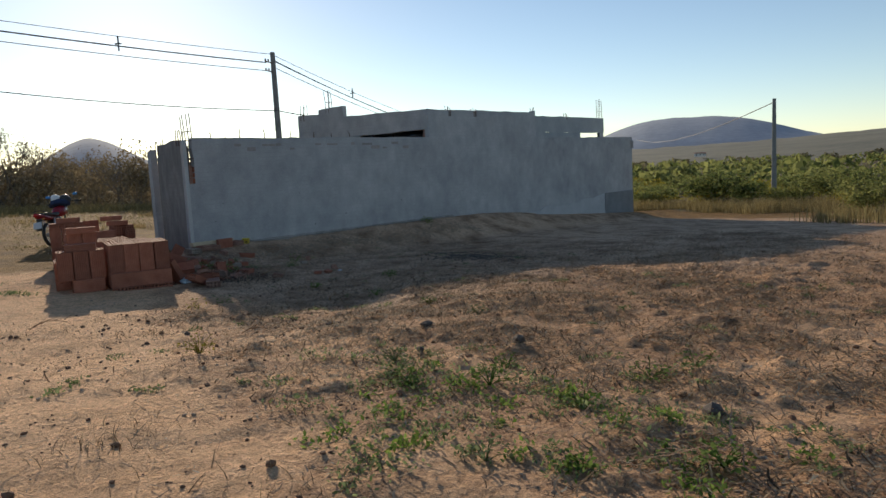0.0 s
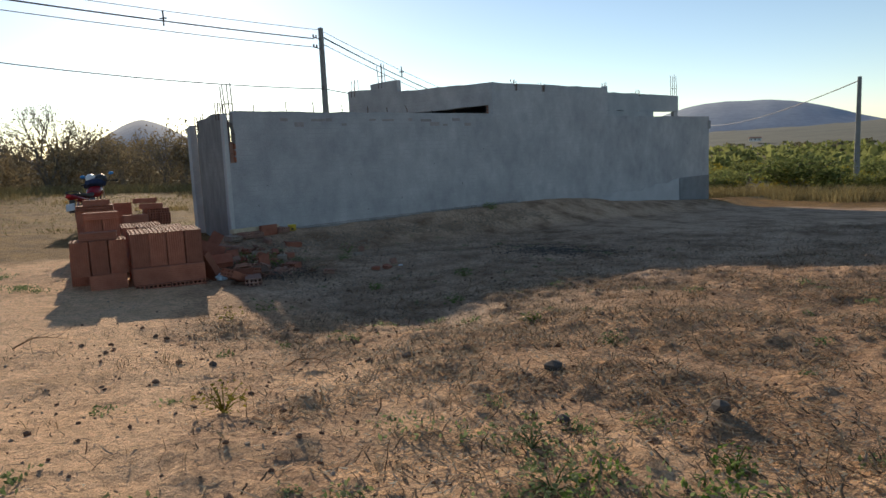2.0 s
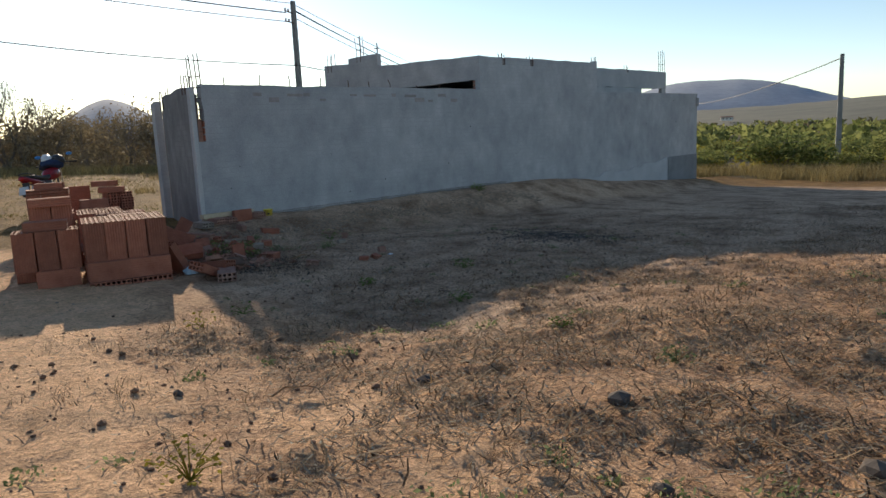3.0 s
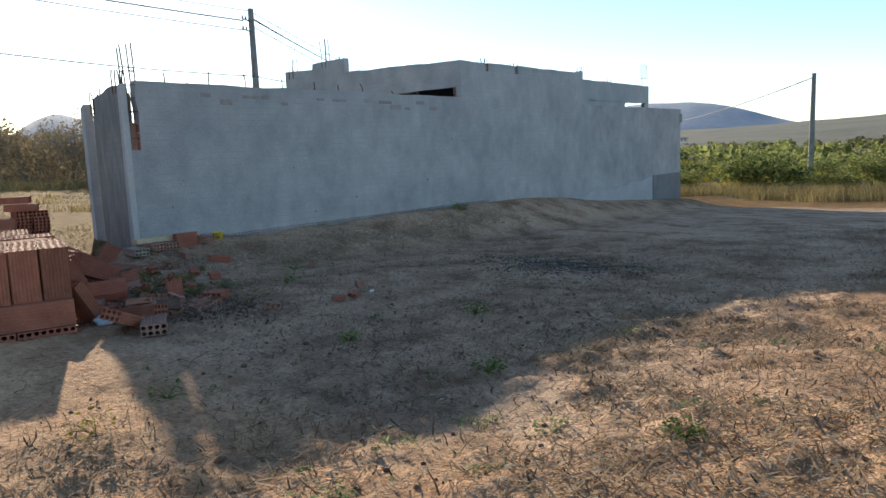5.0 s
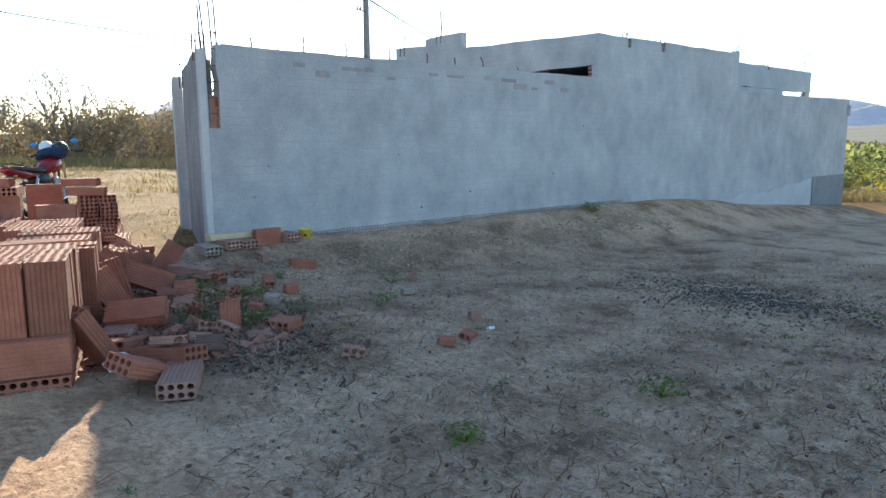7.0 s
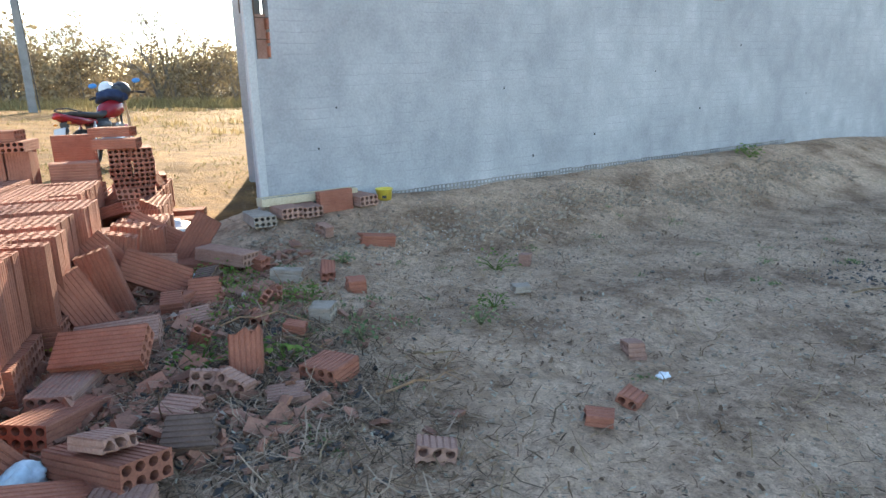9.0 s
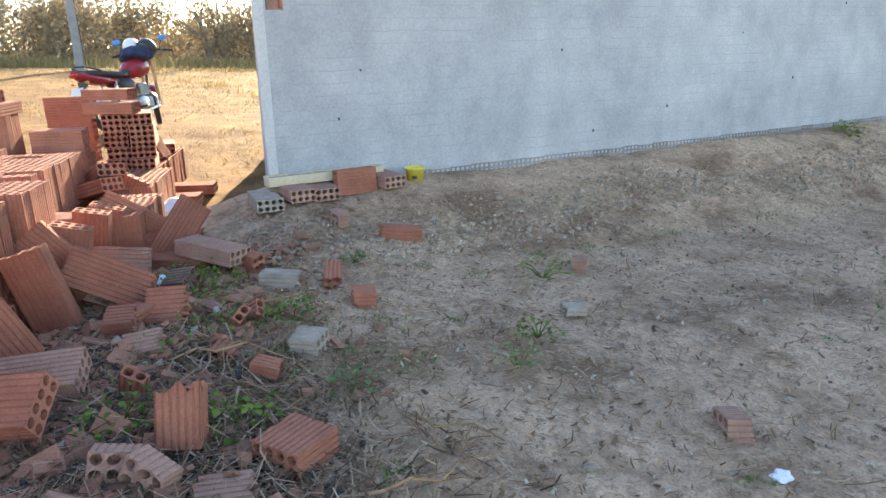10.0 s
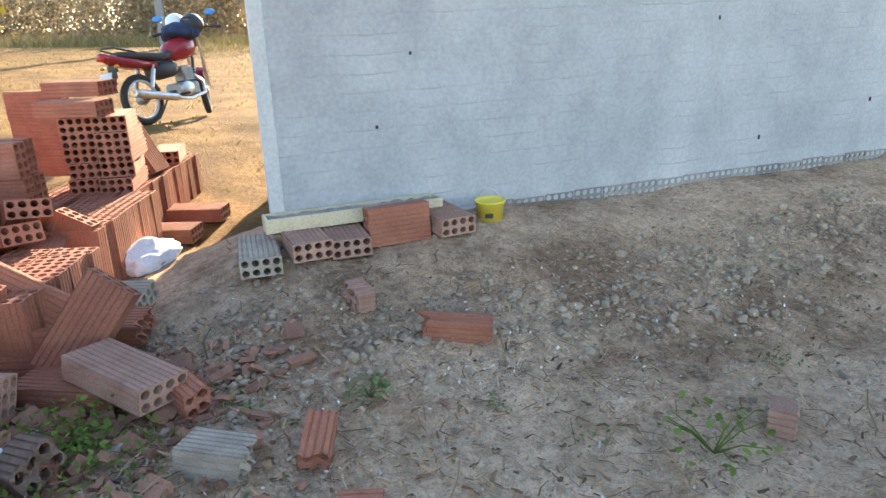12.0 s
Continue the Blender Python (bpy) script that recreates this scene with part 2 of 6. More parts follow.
def raw(name, verts, faces, material, parent=None, smooth=False):
    me = bpy.data.meshes.new(name)
    me.from_pydata([tuple(v) for v in verts] if not isinstance(verts, np.ndarray) else verts.tolist(), [], faces if not isinstance(faces, np.ndarray) else faces.tolist())
    me.materials.append(material)
    if smooth:
        me.polygons.foreach_set("use_smooth", [True] * len(me.polygons))
    ob = new(name, me)
    ob.parent = parent
    return ob


def empty(name, x=0, y=0, z=0, rz=0):
    ob = new(name)
    ob.matrix_world = pose(x, y, z, 0, 0, rz)
    return ob


def add_box(bm, x0, x1, y0, y1, z0, z1, bevel=0.0, m=None):
    vs = [bm.verts.new((x, y, z)) for x in (x0, x1) for y in (y0, y1) for z in (z0, z1)]
    fs = [bm.faces.new([vs[i] for i in q]) for q in ((0, 1, 3, 2), (4, 6, 7, 5), (0, 4, 5, 1), (2, 3, 7, 6), (0, 2, 6, 4), (1, 5, 7, 3))]
    if bevel:
        es = list({e for f in fs for e in f.edges})
        r = bmesh.ops.bevel(bm, geom=es, offset=bevel, segments=1, affect="EDGES")
        vs = list({v for f in r["faces"] for v in f.verts} | {v for v in vs if v.is_valid})
    if m is not None:
        bmesh.ops.transform(bm, matrix=m, verts=vs)
    return bm


def box(x0, x1, y0, y1, z0, z1, bevel=0.0):
    return add_box(bmesh.new(), x0, x1, y0, y1, z0, z1, bevel)


def tube(points, radius, sides=6, ends=True):
    """A tube along points; radius is one number or one per point."""
    pts = [Vector(p) for p in points]
    rad = radius if isinstance(radius, (list, tuple)) else [radius] * len(pts)
    vs, fs = [], []
    for i, p in enumerate(pts):
        d = (pts[min(i + 1, len(pts) - 1)] - pts[max(i - 1, 0)]).normalized()
        a = d.orthogonal().normalized() if i == 0 else (a - d * a.dot(d)).normalized()
        b = d.cross(a)
        for k in range(sides):
            t = 2 * math.pi * k / sides
            vs.append(p + (a * math.cos(t) + b * math.sin(t)) * rad[i])
    for i in range(len(pts) - 1):
        for k in range(sides):
            q = (k + 1) % sides
            fs.append((i * sides + k, i * sides + q, (i + 1) * sides + q, (i + 1) * sides + k))
    if ends:
        fs += [tuple(range(sides))[::-1], tuple(range((len(pts) - 1) * sides, len(pts) * sides))]
    return vs, fs


def add_tube(bm, points, radius, sides=6):
    vs, fs = tube(points, radius, sides)
    bv = [bm.verts.new(v) for v in vs]
    for f in fs:
        bm.faces.new([bv[i] for i in f])
    return bm


def tube_bm(points, radius, sides=6):
    return add_tube(bmesh.new(), points, radius, sides)


def lathe(profile, sides=20, axis="z"):
    """Turns (radius, height) pairs into a round body."""
    bm = bmesh.new()
    rings = []
    for r, h in profile:
        ring = []
        for k in range(sides):
            t = 2 * math.pi * k / sides
            c, s = r * math.cos(t), r * math.sin(t)
            ring.append(bm.verts.new((c, s, h) if axis == "z" else (c, h, s)))
        rings.append(ring)
    for a, b in zip(rings, rings[1:]):
        for k in range(sides):
            q = (k + 1) % sides
            bm.faces.new((a[k], a[q], b[q], b[k]))
    bmesh.ops.recalc_face_normals(bm, faces=bm.faces[:])
    for f in bm.faces:
        f.smooth = True
    return bm


def prism(outline, depth, m):
    """A flat outline in (a, b), given depth along its normal, placed by m."""
    bm = bmesh.new()
    f = bm.faces.new([bm.verts.new((a, b, 0)) for a, b in outline])
    r = bmesh.ops.extrude_face_region(bm, geom=[f])
    bmesh.ops.translate(bm, vec=(0, 0, depth), verts=[g for g in r["geom"] if isinstance(g, bmesh.types.BMVert)])
    bmesh.ops.recalc_face_normals(bm, faces=bm.faces[:])
    bmesh.ops.transform(bm, matrix=m, verts=bm.verts[:])
    return bm


def merge(*bms):
    out = bmesh.new()
    for b in bms:
        me = bpy.data.meshes.new("scratch")
        b.to_mesh(me)
        b.free()
        out.from_mesh(me)
        bpy.data.meshes.remove(me)
    return out


# ---- ground ----
def smooth01(a, b, t):
    t = np.clip((t - a) / (b - a), 0, 1)
    return t * t * (3 - 2 * t)


WAVES = {}


def wavy(x, y, seed, size):
    """Cheap rolling relief from summed sines, about -1 to 1."""
    if seed not in WAVES:
        r = random.Random(seed)
        WAVES[seed] = [(math.cos(a), math.sin(a), r.uniform(0, 6.28), r.uniform(0.6, 1.9)) for a in [r.uniform(0, 6.28) for k in range(7)]]
    out = 0
    for c, s, ph, q in WAVES[seed]:
        out = out + np.sin((x * c + y * s) * (6.28 * q / size) + ph)
    return out / 4.0


def base_height(x, y):
    z = 0.46 - 0.044 * np.clip(y, -12, 46) - 0.012 * np.clip(-(x + 4), 0, 7)
    z = z - 0.02 * np.clip(y - 46, 0, 60)
    z = z - 0.095 * smooth01(-3.0, -5.2, x) * smooth01(-18, -13.5, x) * smooth01(17, 11, y)
    z = z - 0.06 * np.exp(-((x + 6.2) ** 2 + (y - 4.9) ** 2) / 2.4)
    z = z + 0.028 * np.clip(-(x + 20), 0, 16) + 0.014 * np.clip(-(x + 14.2), 0, 4)
    return z


def bank(x, y):
    """Spoil thrown against the foot of the wall."""
    d = np.clip(x + 12.45, 0, 5)
    foot = np.interp(y, (7.2, 16, 18.4, 20.2, 26.3, 30), (0.2, 0.2, 0.06, -0.17, -0.58, -0.8))
    up = np.clip(foot - base_height(x, y), 0, 0.6) * smooth01(30, 26, y) * smooth01(6.3, 7.3, y)
    return up * smooth01(1.8, 0.05, d) * (x > -13)


LATTICE = np.random.RandomState(77).rand(256, 256)


def vnoise(x, y, size, seed):
    """Smooth value noise, 0 to 1, one bump to about size metres."""
    u, v = x / size + seed * 17.3 + 5000, y / size + seed * 41.7 + 5000
    i, j = np.floor(u).astype(int), np.floor(v).astype(int)
    a, b = u - i, v - j
    a, b = a * a * (3 - 2 * a), b * b * (3 - 2 * b)
    g = lambda p, q: LATTICE[p & 255, q & 255]
    return (g(i, j) * (1 - a) + g(i + 1, j) * a) * (1 - b) + (g(i, j + 1) * (1 - a) + g(i + 1, j + 1) * a) * b


def track_side(x, y):
    """Below 0 on the bare sandy track, above 1 on the mown ground."""
    return y - 2.0 - 0.5 * np.clip(-(x + 3.5), 0, 6) + 1.1 * (vnoise(x, y, 1.3, 6) - 0.5) + 0.7 * (vnoise(x, y, 0.45, 7) - 0.5)


def relief(x, y):
    """Hoof-trodden sand, clods and root mats under the mown stalks, smoother dust by the wall."""
    near = smooth01(15, 9, np.hypot(x + 5.5, y - 6))
    mown = smooth01(-0.6, 1.0, track_side(x, y)) * smooth01(-7.6, -5.6, x)
    low = 2 * vnoise(x, y, 0.42, 1) - 1
    lump = 2 * vnoise(x, y, 0.17, 2) - 1
    clod = np.maximum(vnoise(x, y, 0.1, 3) - 0.6, 0) * (vnoise(x, y, 0.6, 4) > 0.35)
    dent = -np.maximum(vnoise(x, y, 0.19, 5) - 0.62, 0)
    return near * ((0.006 + 0.012 * mown) * low + (0.005 + 0.009 * mown) * lump + (0.03 + 0.075 * mown) * clod + 0.05 * (1 - mown) * dent)


def height(x, y):
    x, y = np.asarray(x, float), np.asarray(y, float)
    near = smooth01(45, 15, np.hypot(x + 7, y - 6))
    z = base_height(x, y) + bank(x, y)
    z = z + near * (0.024 * wavy(x, y, 1, 2.4) + 0.008 * wavy(x, y, 2, 1.1))
    z = z + 0.12 * (1 - near) * wavy(x, y, 4, 30)
    heap = 0.06 * np.exp(-((x + 10.5) ** 2 + (y - 6.05) ** 2) / 0.7)
    kerb = 0.12 * np.exp(-((x + 22.5 - 0.3 * y) ** 2) / 0.6) * smooth01(9, 11, y)
    return z + heap + kerb + relief(x, y)


def gz(x, y):
    return float(height(x, y))


def grade(lo, hi, step, far, grow=1.09):
    mid = list(np.arange(lo, hi, step))
    out, s = [], step
    p = mid[-1]
    while p < far:
        s *= grow
        p += s
        out.append(p)
    pre, s, p = [], step, lo
    while p > -far:
        s *= grow
        p -= s
        pre.append(p)
    return np.array(pre[::-1] + mid + out)


def build_ground():
    xs, ys = grade(-12.8, 2.2, 0.046, 4200, 1.09), grade(0.3, 12.0, 0.046, 4200, 1.09)
    X, Y = np.meshgrid(xs, ys)
    Z = height(X, Y)
    rs = np.random.RandomState(5)
    fine = (np.abs(X + 6) < 10) & (np.abs(Y - 7) < 10)
    Z = Z + np.where(fine, rs.normal(0, 0.002, X.shape), 0)
    nx, ny = len(xs), len(ys)
    i = np.arange(nx * ny).reshape(ny, nx)
    faces = np.stack([i[:-1, :-1], i[:-1, 1:], i[1:, 1:], i[1:, :-1]], -1).reshape(-1, 4)
    ob = raw("ground", np.stack([X, Y, Z], -1).reshape(-1, 3), faces, SOIL, smooth=True)
    side = track_side(X, Y)
    sand = smooth01(0.9, -0.7, side) * 0.85
    sand = np.maximum(sand, 0.5 * smooth01(0.5, 0.72, vnoise(X, Y, 0.8, 8)) * smooth01(-7.5, -5, X) * smooth01(9, 6, Y))
    sand = np.maximum(sand, 0.3)
    dust = smooth01(-3.4, -5.6, X) * smooth01(-15, -13, X) * (0.56 + 0.3 * smooth01(-10.3, -11.8, X)) * smooth01(4.2, 5.4, Y)
    dust = np.maximum(dust, smooth01(8.5, 11, Y) * smooth01(0, -4, X) * smooth01(31, 25, Y) * 0.5)
    yard = smooth01(-12.6, -14.5, X) * smooth01(-42, -38, X) * smooth01(-14, -8, Y) * smooth01(34, 22, Y)
    yard = np.maximum(yard, 0.7 * smooth01(24, 27, Y) * smooth01(33, 30, Y) * smooth01(-16, -13, X))
    far = np.maximum.reduce([smooth01(30, 34, Y), smooth01(-39, -43, X), smooth01(14, 22, X), smooth01(-12, -20, Y)])
    col = np.stack([sand, dust, yard, far], -1).reshape(-1, 4).astype(np.float32)
    at = ob.data.color_attributes.new("zone", "FLOAT_COLOR", "POINT")
    at.data.foreach_set("color", col.ravel())
    tagged(ob, "dry orange sandy ground with mown stalks and dust", "ground", kind="structure")
    return ob


build_ground()

# ---- the unfinished house ----
WX = -12.45          # outer face of the long wall
TH = 0.14


def ragged(points, seed, step=0.35, amp=0.012):
    """Breaks the long runs of an outline into short, slightly uneven ones."""
    r = random.Random(seed)
    out = []
    for (a, b), (c, d) in zip(points, points[1:] + points[:1]):
        n = max(1, int(math.hypot(c - a, d - b) / step)) if b > -0.3 and d > -0.3 else 1
        for k in range(n):
            t = k / n
            j = r.uniform(-amp, amp) if k else 0
            out.append((a + (c - a) * t, b + (d - b) * t + j))
    return out


def long_wall():
    outline = [(7.09, -0.6), (7.115, 2.36), (7.13, 2.4), (7.17, 2.41), (7.175, 1.53), (7.3, 1.53), (7.31, 2.05), (7.285, 2.2), (7.3, 2.45), (14.3, 2.46), (14.3, 3.23), (15.17, 3.225), (15.17, 3.05),
               (15.29, 3.05), (15.29, 3.23), (16.3, 3.235), (16.3, 3.06), (16.45, 3.06), (16.45, 3.25), (19.36, 3.25), (19.36, 3.31), (19.5, 3.31), (19.5, 2.44), (26.3, 2.46), (26.3, -1.2), (16, -0.8)]
    m = Matrix(((0, 0, -1, WX), (1, 0, 0, 0), (0, 1, 0, 0), (0, 0, 0, 1)))
    wall = part("wall_front", prism(ragged(outline, 3), TH, m), PLASTER, None)
    tagged(wall, "long grey cement-skimmed block wall, unfinished, with stepped top", "wall", kind="structure")
    part("recess_fill", box(WX - TH + 0.01, WX - 0.06, 7.178, 7.297, 1.5, 1.9), CLAY_DUSTY, wall, "brick infill in the gap by the corner column")
    part('corner_column', box(WX - 0.03, WX + 0.006, 7.086, 7.16, -0.2, 2.37, 0.005), surface('smooth_cement', (0.42, 0.42, 0.415), (0.52, 0.52, 0.51), 3, 60, 0.9), wall, 'pale smooth edge of the corner column')
    r = random.Random(4)
    for k in range(3):
        z = 1.545 + k * 0.115
        part("brick", box(WX - 0.1, WX - 0.004, 7.3 - r.uniform(0.008, 0.03), 7.312, z, z + 0.09, 0.004), CLAY, wall)
    # plates just proud of the wall, coloured like the shade in putlog holes
    for y, z in ((7.865, 1.08), (10.22, 0.425), (11.17, 0.6), (9.82, 1.18), (7.664, 0.72), (12.2, 1.3), (13.1, 0.8), (13.9, 1.6), (15.6, 0.9), (21.4, 1.5), (22.5, 1.48), (23.3, 1.5), (24.6, 1.5), (20.9, 1.0), (22.3, 2.2), (24.4, 2.2)):
        part("putlog_hole_plate", box(WX - 0.02, WX + 0.003, y, y + r.uniform(0.014, 0.024), z, z + r.uniform(0.016, 0.032), 0.003), OPENING_SHADE, wall)
    bare = surface("thinly_skimmed_brick", (0.3, 0.265, 0.25), (0.4, 0.37, 0.355), 12, 90, 0.95, vary=0.2)
    for k in range(18):
        y = 7.5 + k * 0.36 + r.uniform(-0.04, 0.04)
        if r.random() < 0.7:
            z = 2.27 + r.choice((-0.095, 0.0, 0.0)) + r.uniform(-0.012, 0.012)
            part("brick", box(WX - 0.02, WX + 0.003, y, y + r.uniform(0.1, 0.34), z, z + r.uniform(0.04, 0.085), 0.002), bare, wall)
    part("end_beam_stub", box(WX - TH, WX + 0.03, 26.2, 26.38, 2.02, 2.32, 0.01), CONCRETE, wall)
    low = prism(ragged([(18.2, -0.9), (18.3, -0.05), (19.2, 0.0), (20.2, 0.14), (21.3, 0.06), (22.3, 0.22), (23.1, 0.2), (23.9, 0.33), (23.9, -1.0)], 9, 0.3, 0.05), 0.03, Matrix(((0, 0, 1, WX + 0.001), (1, 0, 0, 0), (0, 1, 0, 0), (0, 0, 0, 1))))
    part("render_coat", low, surface("pale_render", (0.38, 0.385, 0.39), (0.5, 0.505, 0.51), 2, 60, 0.9), wall, "pale smeared cement coat at the wall's foot")
    part("dark_patch", box(WX, WX + 0.025, 24.02, 26.29, -1.1, 0.34, 0.01), surface("dark_cement", (0.17, 0.175, 0.18), (0.27, 0.275, 0.28), 2, 50, 0.9), wall, "dark cement panel at the wall's far end")
    return wall


front = long_wall()


def upper_block():
    g = empty("upper_storey", -15.4, 14.37, 0)
    inv = Matrix.Translation((15.4, -14.37, 0))
    mf = Matrix(((1, 0, 0, 0), (0, 0, 1, 14.3), (0, 1, 0, 0), (0, 0, 0, 1)))
    X0 = WX - TH - 0.003

    def wall(outline, seed, y=14.3, name="wall"):
        m = Matrix(((1, 0, 0, 0), (0, 0, 1, y), (0, 1, 0, 0), (0, 0, 0, 1)))
        b = prism(ragged(outline, seed), TH, m)
        bmesh.ops.transform(b, matrix=inv, verts=b.verts[:])
        return part(name, b, PLASTER, g)

    wall([(-18.3, 2.69), (-18.3, 3.55), (-17.2, 3.5), (-17.2, 3.64), (-16.0, 3.66), (-16.0, 3.33), (X0, 3.23), (X0, 2.69)], 5)
    wall([(-18.3, -0.5), (-18.3, 2.687), (-15.3, 2.687), (-15.3, 2.3), (X0, 2.3), (X0, -0.5)], 6)
    for k in range(5):
        b = box(X0 - 0.1, X0 - 0.004, 14.33, 14.42, 2.32 + k * 0.075, 2.375 + k * 0.075, 0.004)
        bmesh.ops.transform(b, matrix=inv, verts=b.verts[:])
        part("brick", b, CLAY_DUSTY, g)
    for nm, dims in (("wall", (-18.3, -18.16, 14.45, 26.15, -0.8, 3.2)), ("wall", (-18.3, X0, 26.16, 26.3, -1.2, 2.4)), ("wall", (X0 - 5, X0, 19.44, 19.58, 2.45, 3.2)),
                     ("roof_slab", (-18.16, X0, 14.45, 19.43, 2.95, 3.06)), ("roof_slab", (-18.16, -13.36, 19.59, 25.3, 3.0, 3.1)), ("floor_slab", (-18.16, X0, 14.45, 26.1, -0.6, -0.02))):
        b = box(*dims)
        bmesh.ops.transform(b, matrix=inv, verts=b.verts[:])
        part(nm, b, CONCRETE if "slab" in nm else PLASTER, g)
    # block set back behind the low end of the wall
    m = Matrix(((0, 0, -1, -13.2), (1, 0, 0, 0), (0, 1, 0, 0), (0, 0, 0, 1)))
    for outline in ([(19.6, 2.68), (19.6, 3.24), (22.6, 3.25), (22.6, 3.16), (22.75, 3.16), (22.75, 3.25), (25.4, 3.25), (25.4, 2.68)], [(19.6, -0.5), (19.6, 2.677), (23.6, 2.677), (23.6, 2.3), (25.4, 2.3), (25.4, -0.5)]):
        b = prism(ragged(outline, 8), TH, m)
        bmesh.ops.transform(b, matrix=inv, verts=b.verts[:])
        part("wall", b, surface("pale_skim", (0.33, 0.34, 0.35), (0.47, 0.48, 0.48), 2, 60, 0.9), g)
    b = box(-13.33, -13.21, 25.1, 25.39, 2.303, 2.676)
    bmesh.ops.transform(b, matrix=inv, verts=b.verts[:])
    part("pier", b, PLASTER, g)
    return tagged(g, "unfinished grey upper storey with open slot and parapet", "building")


upper_block()


def end_wall():
    """The wall that closes the plot, running back askew from the corner."""
    g = empty("end_wall", -14.3, 7.65, 0)
    ang = math.atan2(8.25 - 7.16, -16.0 + 12.62)
    m = pose(-12.62, 7.16, 0, 0, 0, math.degrees(ang)) @ Matrix(((1, 0, 0, 0), (0, 0, 1, 0), (0, 1, 0, 0), (0, 0, 0, 1)))
    inv = Matrix.Translation((14.3, -7.65, 0))
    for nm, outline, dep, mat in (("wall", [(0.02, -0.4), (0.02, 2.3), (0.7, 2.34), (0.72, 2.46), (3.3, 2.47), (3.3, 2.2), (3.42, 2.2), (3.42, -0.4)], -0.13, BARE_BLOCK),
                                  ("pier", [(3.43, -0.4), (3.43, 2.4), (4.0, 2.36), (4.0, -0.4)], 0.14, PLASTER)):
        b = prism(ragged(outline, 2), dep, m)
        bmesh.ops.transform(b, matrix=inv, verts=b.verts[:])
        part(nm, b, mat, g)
    return tagged(g, "dark bare block wall with pale end pier", "wall", kind="structure")


end_wall()


def rebar(name, bars, x, y, z0, z1, spread, rings, seed=0):
    r = random.Random(seed)
    g = empty(name, x, y, z0)
    feet = [(-spread, -spread), (spread, -spread), (spread, spread), (-spread, spread)][:bars]
    for a, b in feet:
        h = z1 - z0 + r.uniform(-0.06, 0.03)
        part("bar", tube_bm([(a, b, -0.1), (a + r.uniform(-.01, .01), b + r.uniform(-.01, .01), h / 2), (a + r.uniform(-.03, .03), b + r.uniform(-.03, .03), h)], 0.0095, 5), STEEL, g)
    for k in range(rings):
        z = (k + 0.5) * (z1 - z0) / max(rings, 1) * 0.8
        s = spread + 0.006
        part("stirrup", tube_bm([(-s, -s, z), (s, -s, z + .004), (s, s, z), (-s, s, z + .004), (-s, -s, z)], 0.005, 4), STEEL, g)
    return tagged(g, "rusty reinforcing bars standing out of the wall", "rebar", "rebar on the walls")


rebar("rebar_cage", 4, -12.53, 7.245, 1.6, 2.93, 0.068, 6, 1)
rebar("rebar_cage", 4, -12.95, 7.3, 2.42, 2.62, 0.05, 0, 2)
rebar("rebar_cage", 4, -15.6, 8.15, 2.3, 2.62, 0.06, 0, 3)
rebar("rebar_cage", 4, -16.75, 14.37, 3.6, 4.2, 0.07, 1, 4)
rebar("rebar_cage", 4, -18.05, 14.37, 3.45, 3.85, 0.08, 0, 5)
rebar("rebar_cage", 4, -12.52, 15.23, 3.0, 3.33, 0.04, 2, 6)
rebar("rebar_cage", 4, -12.52, 16.38, 3.0, 3.33, 0.05, 2, 7)
rebar("rebar_cage", 3, -12.52, 19.43, 3.25, 3.45, 0.04, 0, 8)
rebar("rebar_cage", 3, -13.28, 22.68, 3.15, 3.4, 0.04, 0, 9)
rebar("rebar_cage", 4, -13.28, 25.2, 3.2, 3.98, 0.07, 1, 10)
for k, (y, h) in enumerate(((7.75, .1), (8.1, .06), (8.45, .16), (9.05, .17), (9.75, .15), (10.4, .16), (10.95, .11), (11.5, .17), (12.3, .12), (13.0, .1))):
    rebar("rebar_stub", 1, -12.5, y, 2.44, 2.45 + h, 0.005, 0, 20 + k)


# ---- hollow bricks: 39 x 19 x 9 cm, eight holes through the length ----
BL, BW, BH = 0.39, 0.19, 0.09


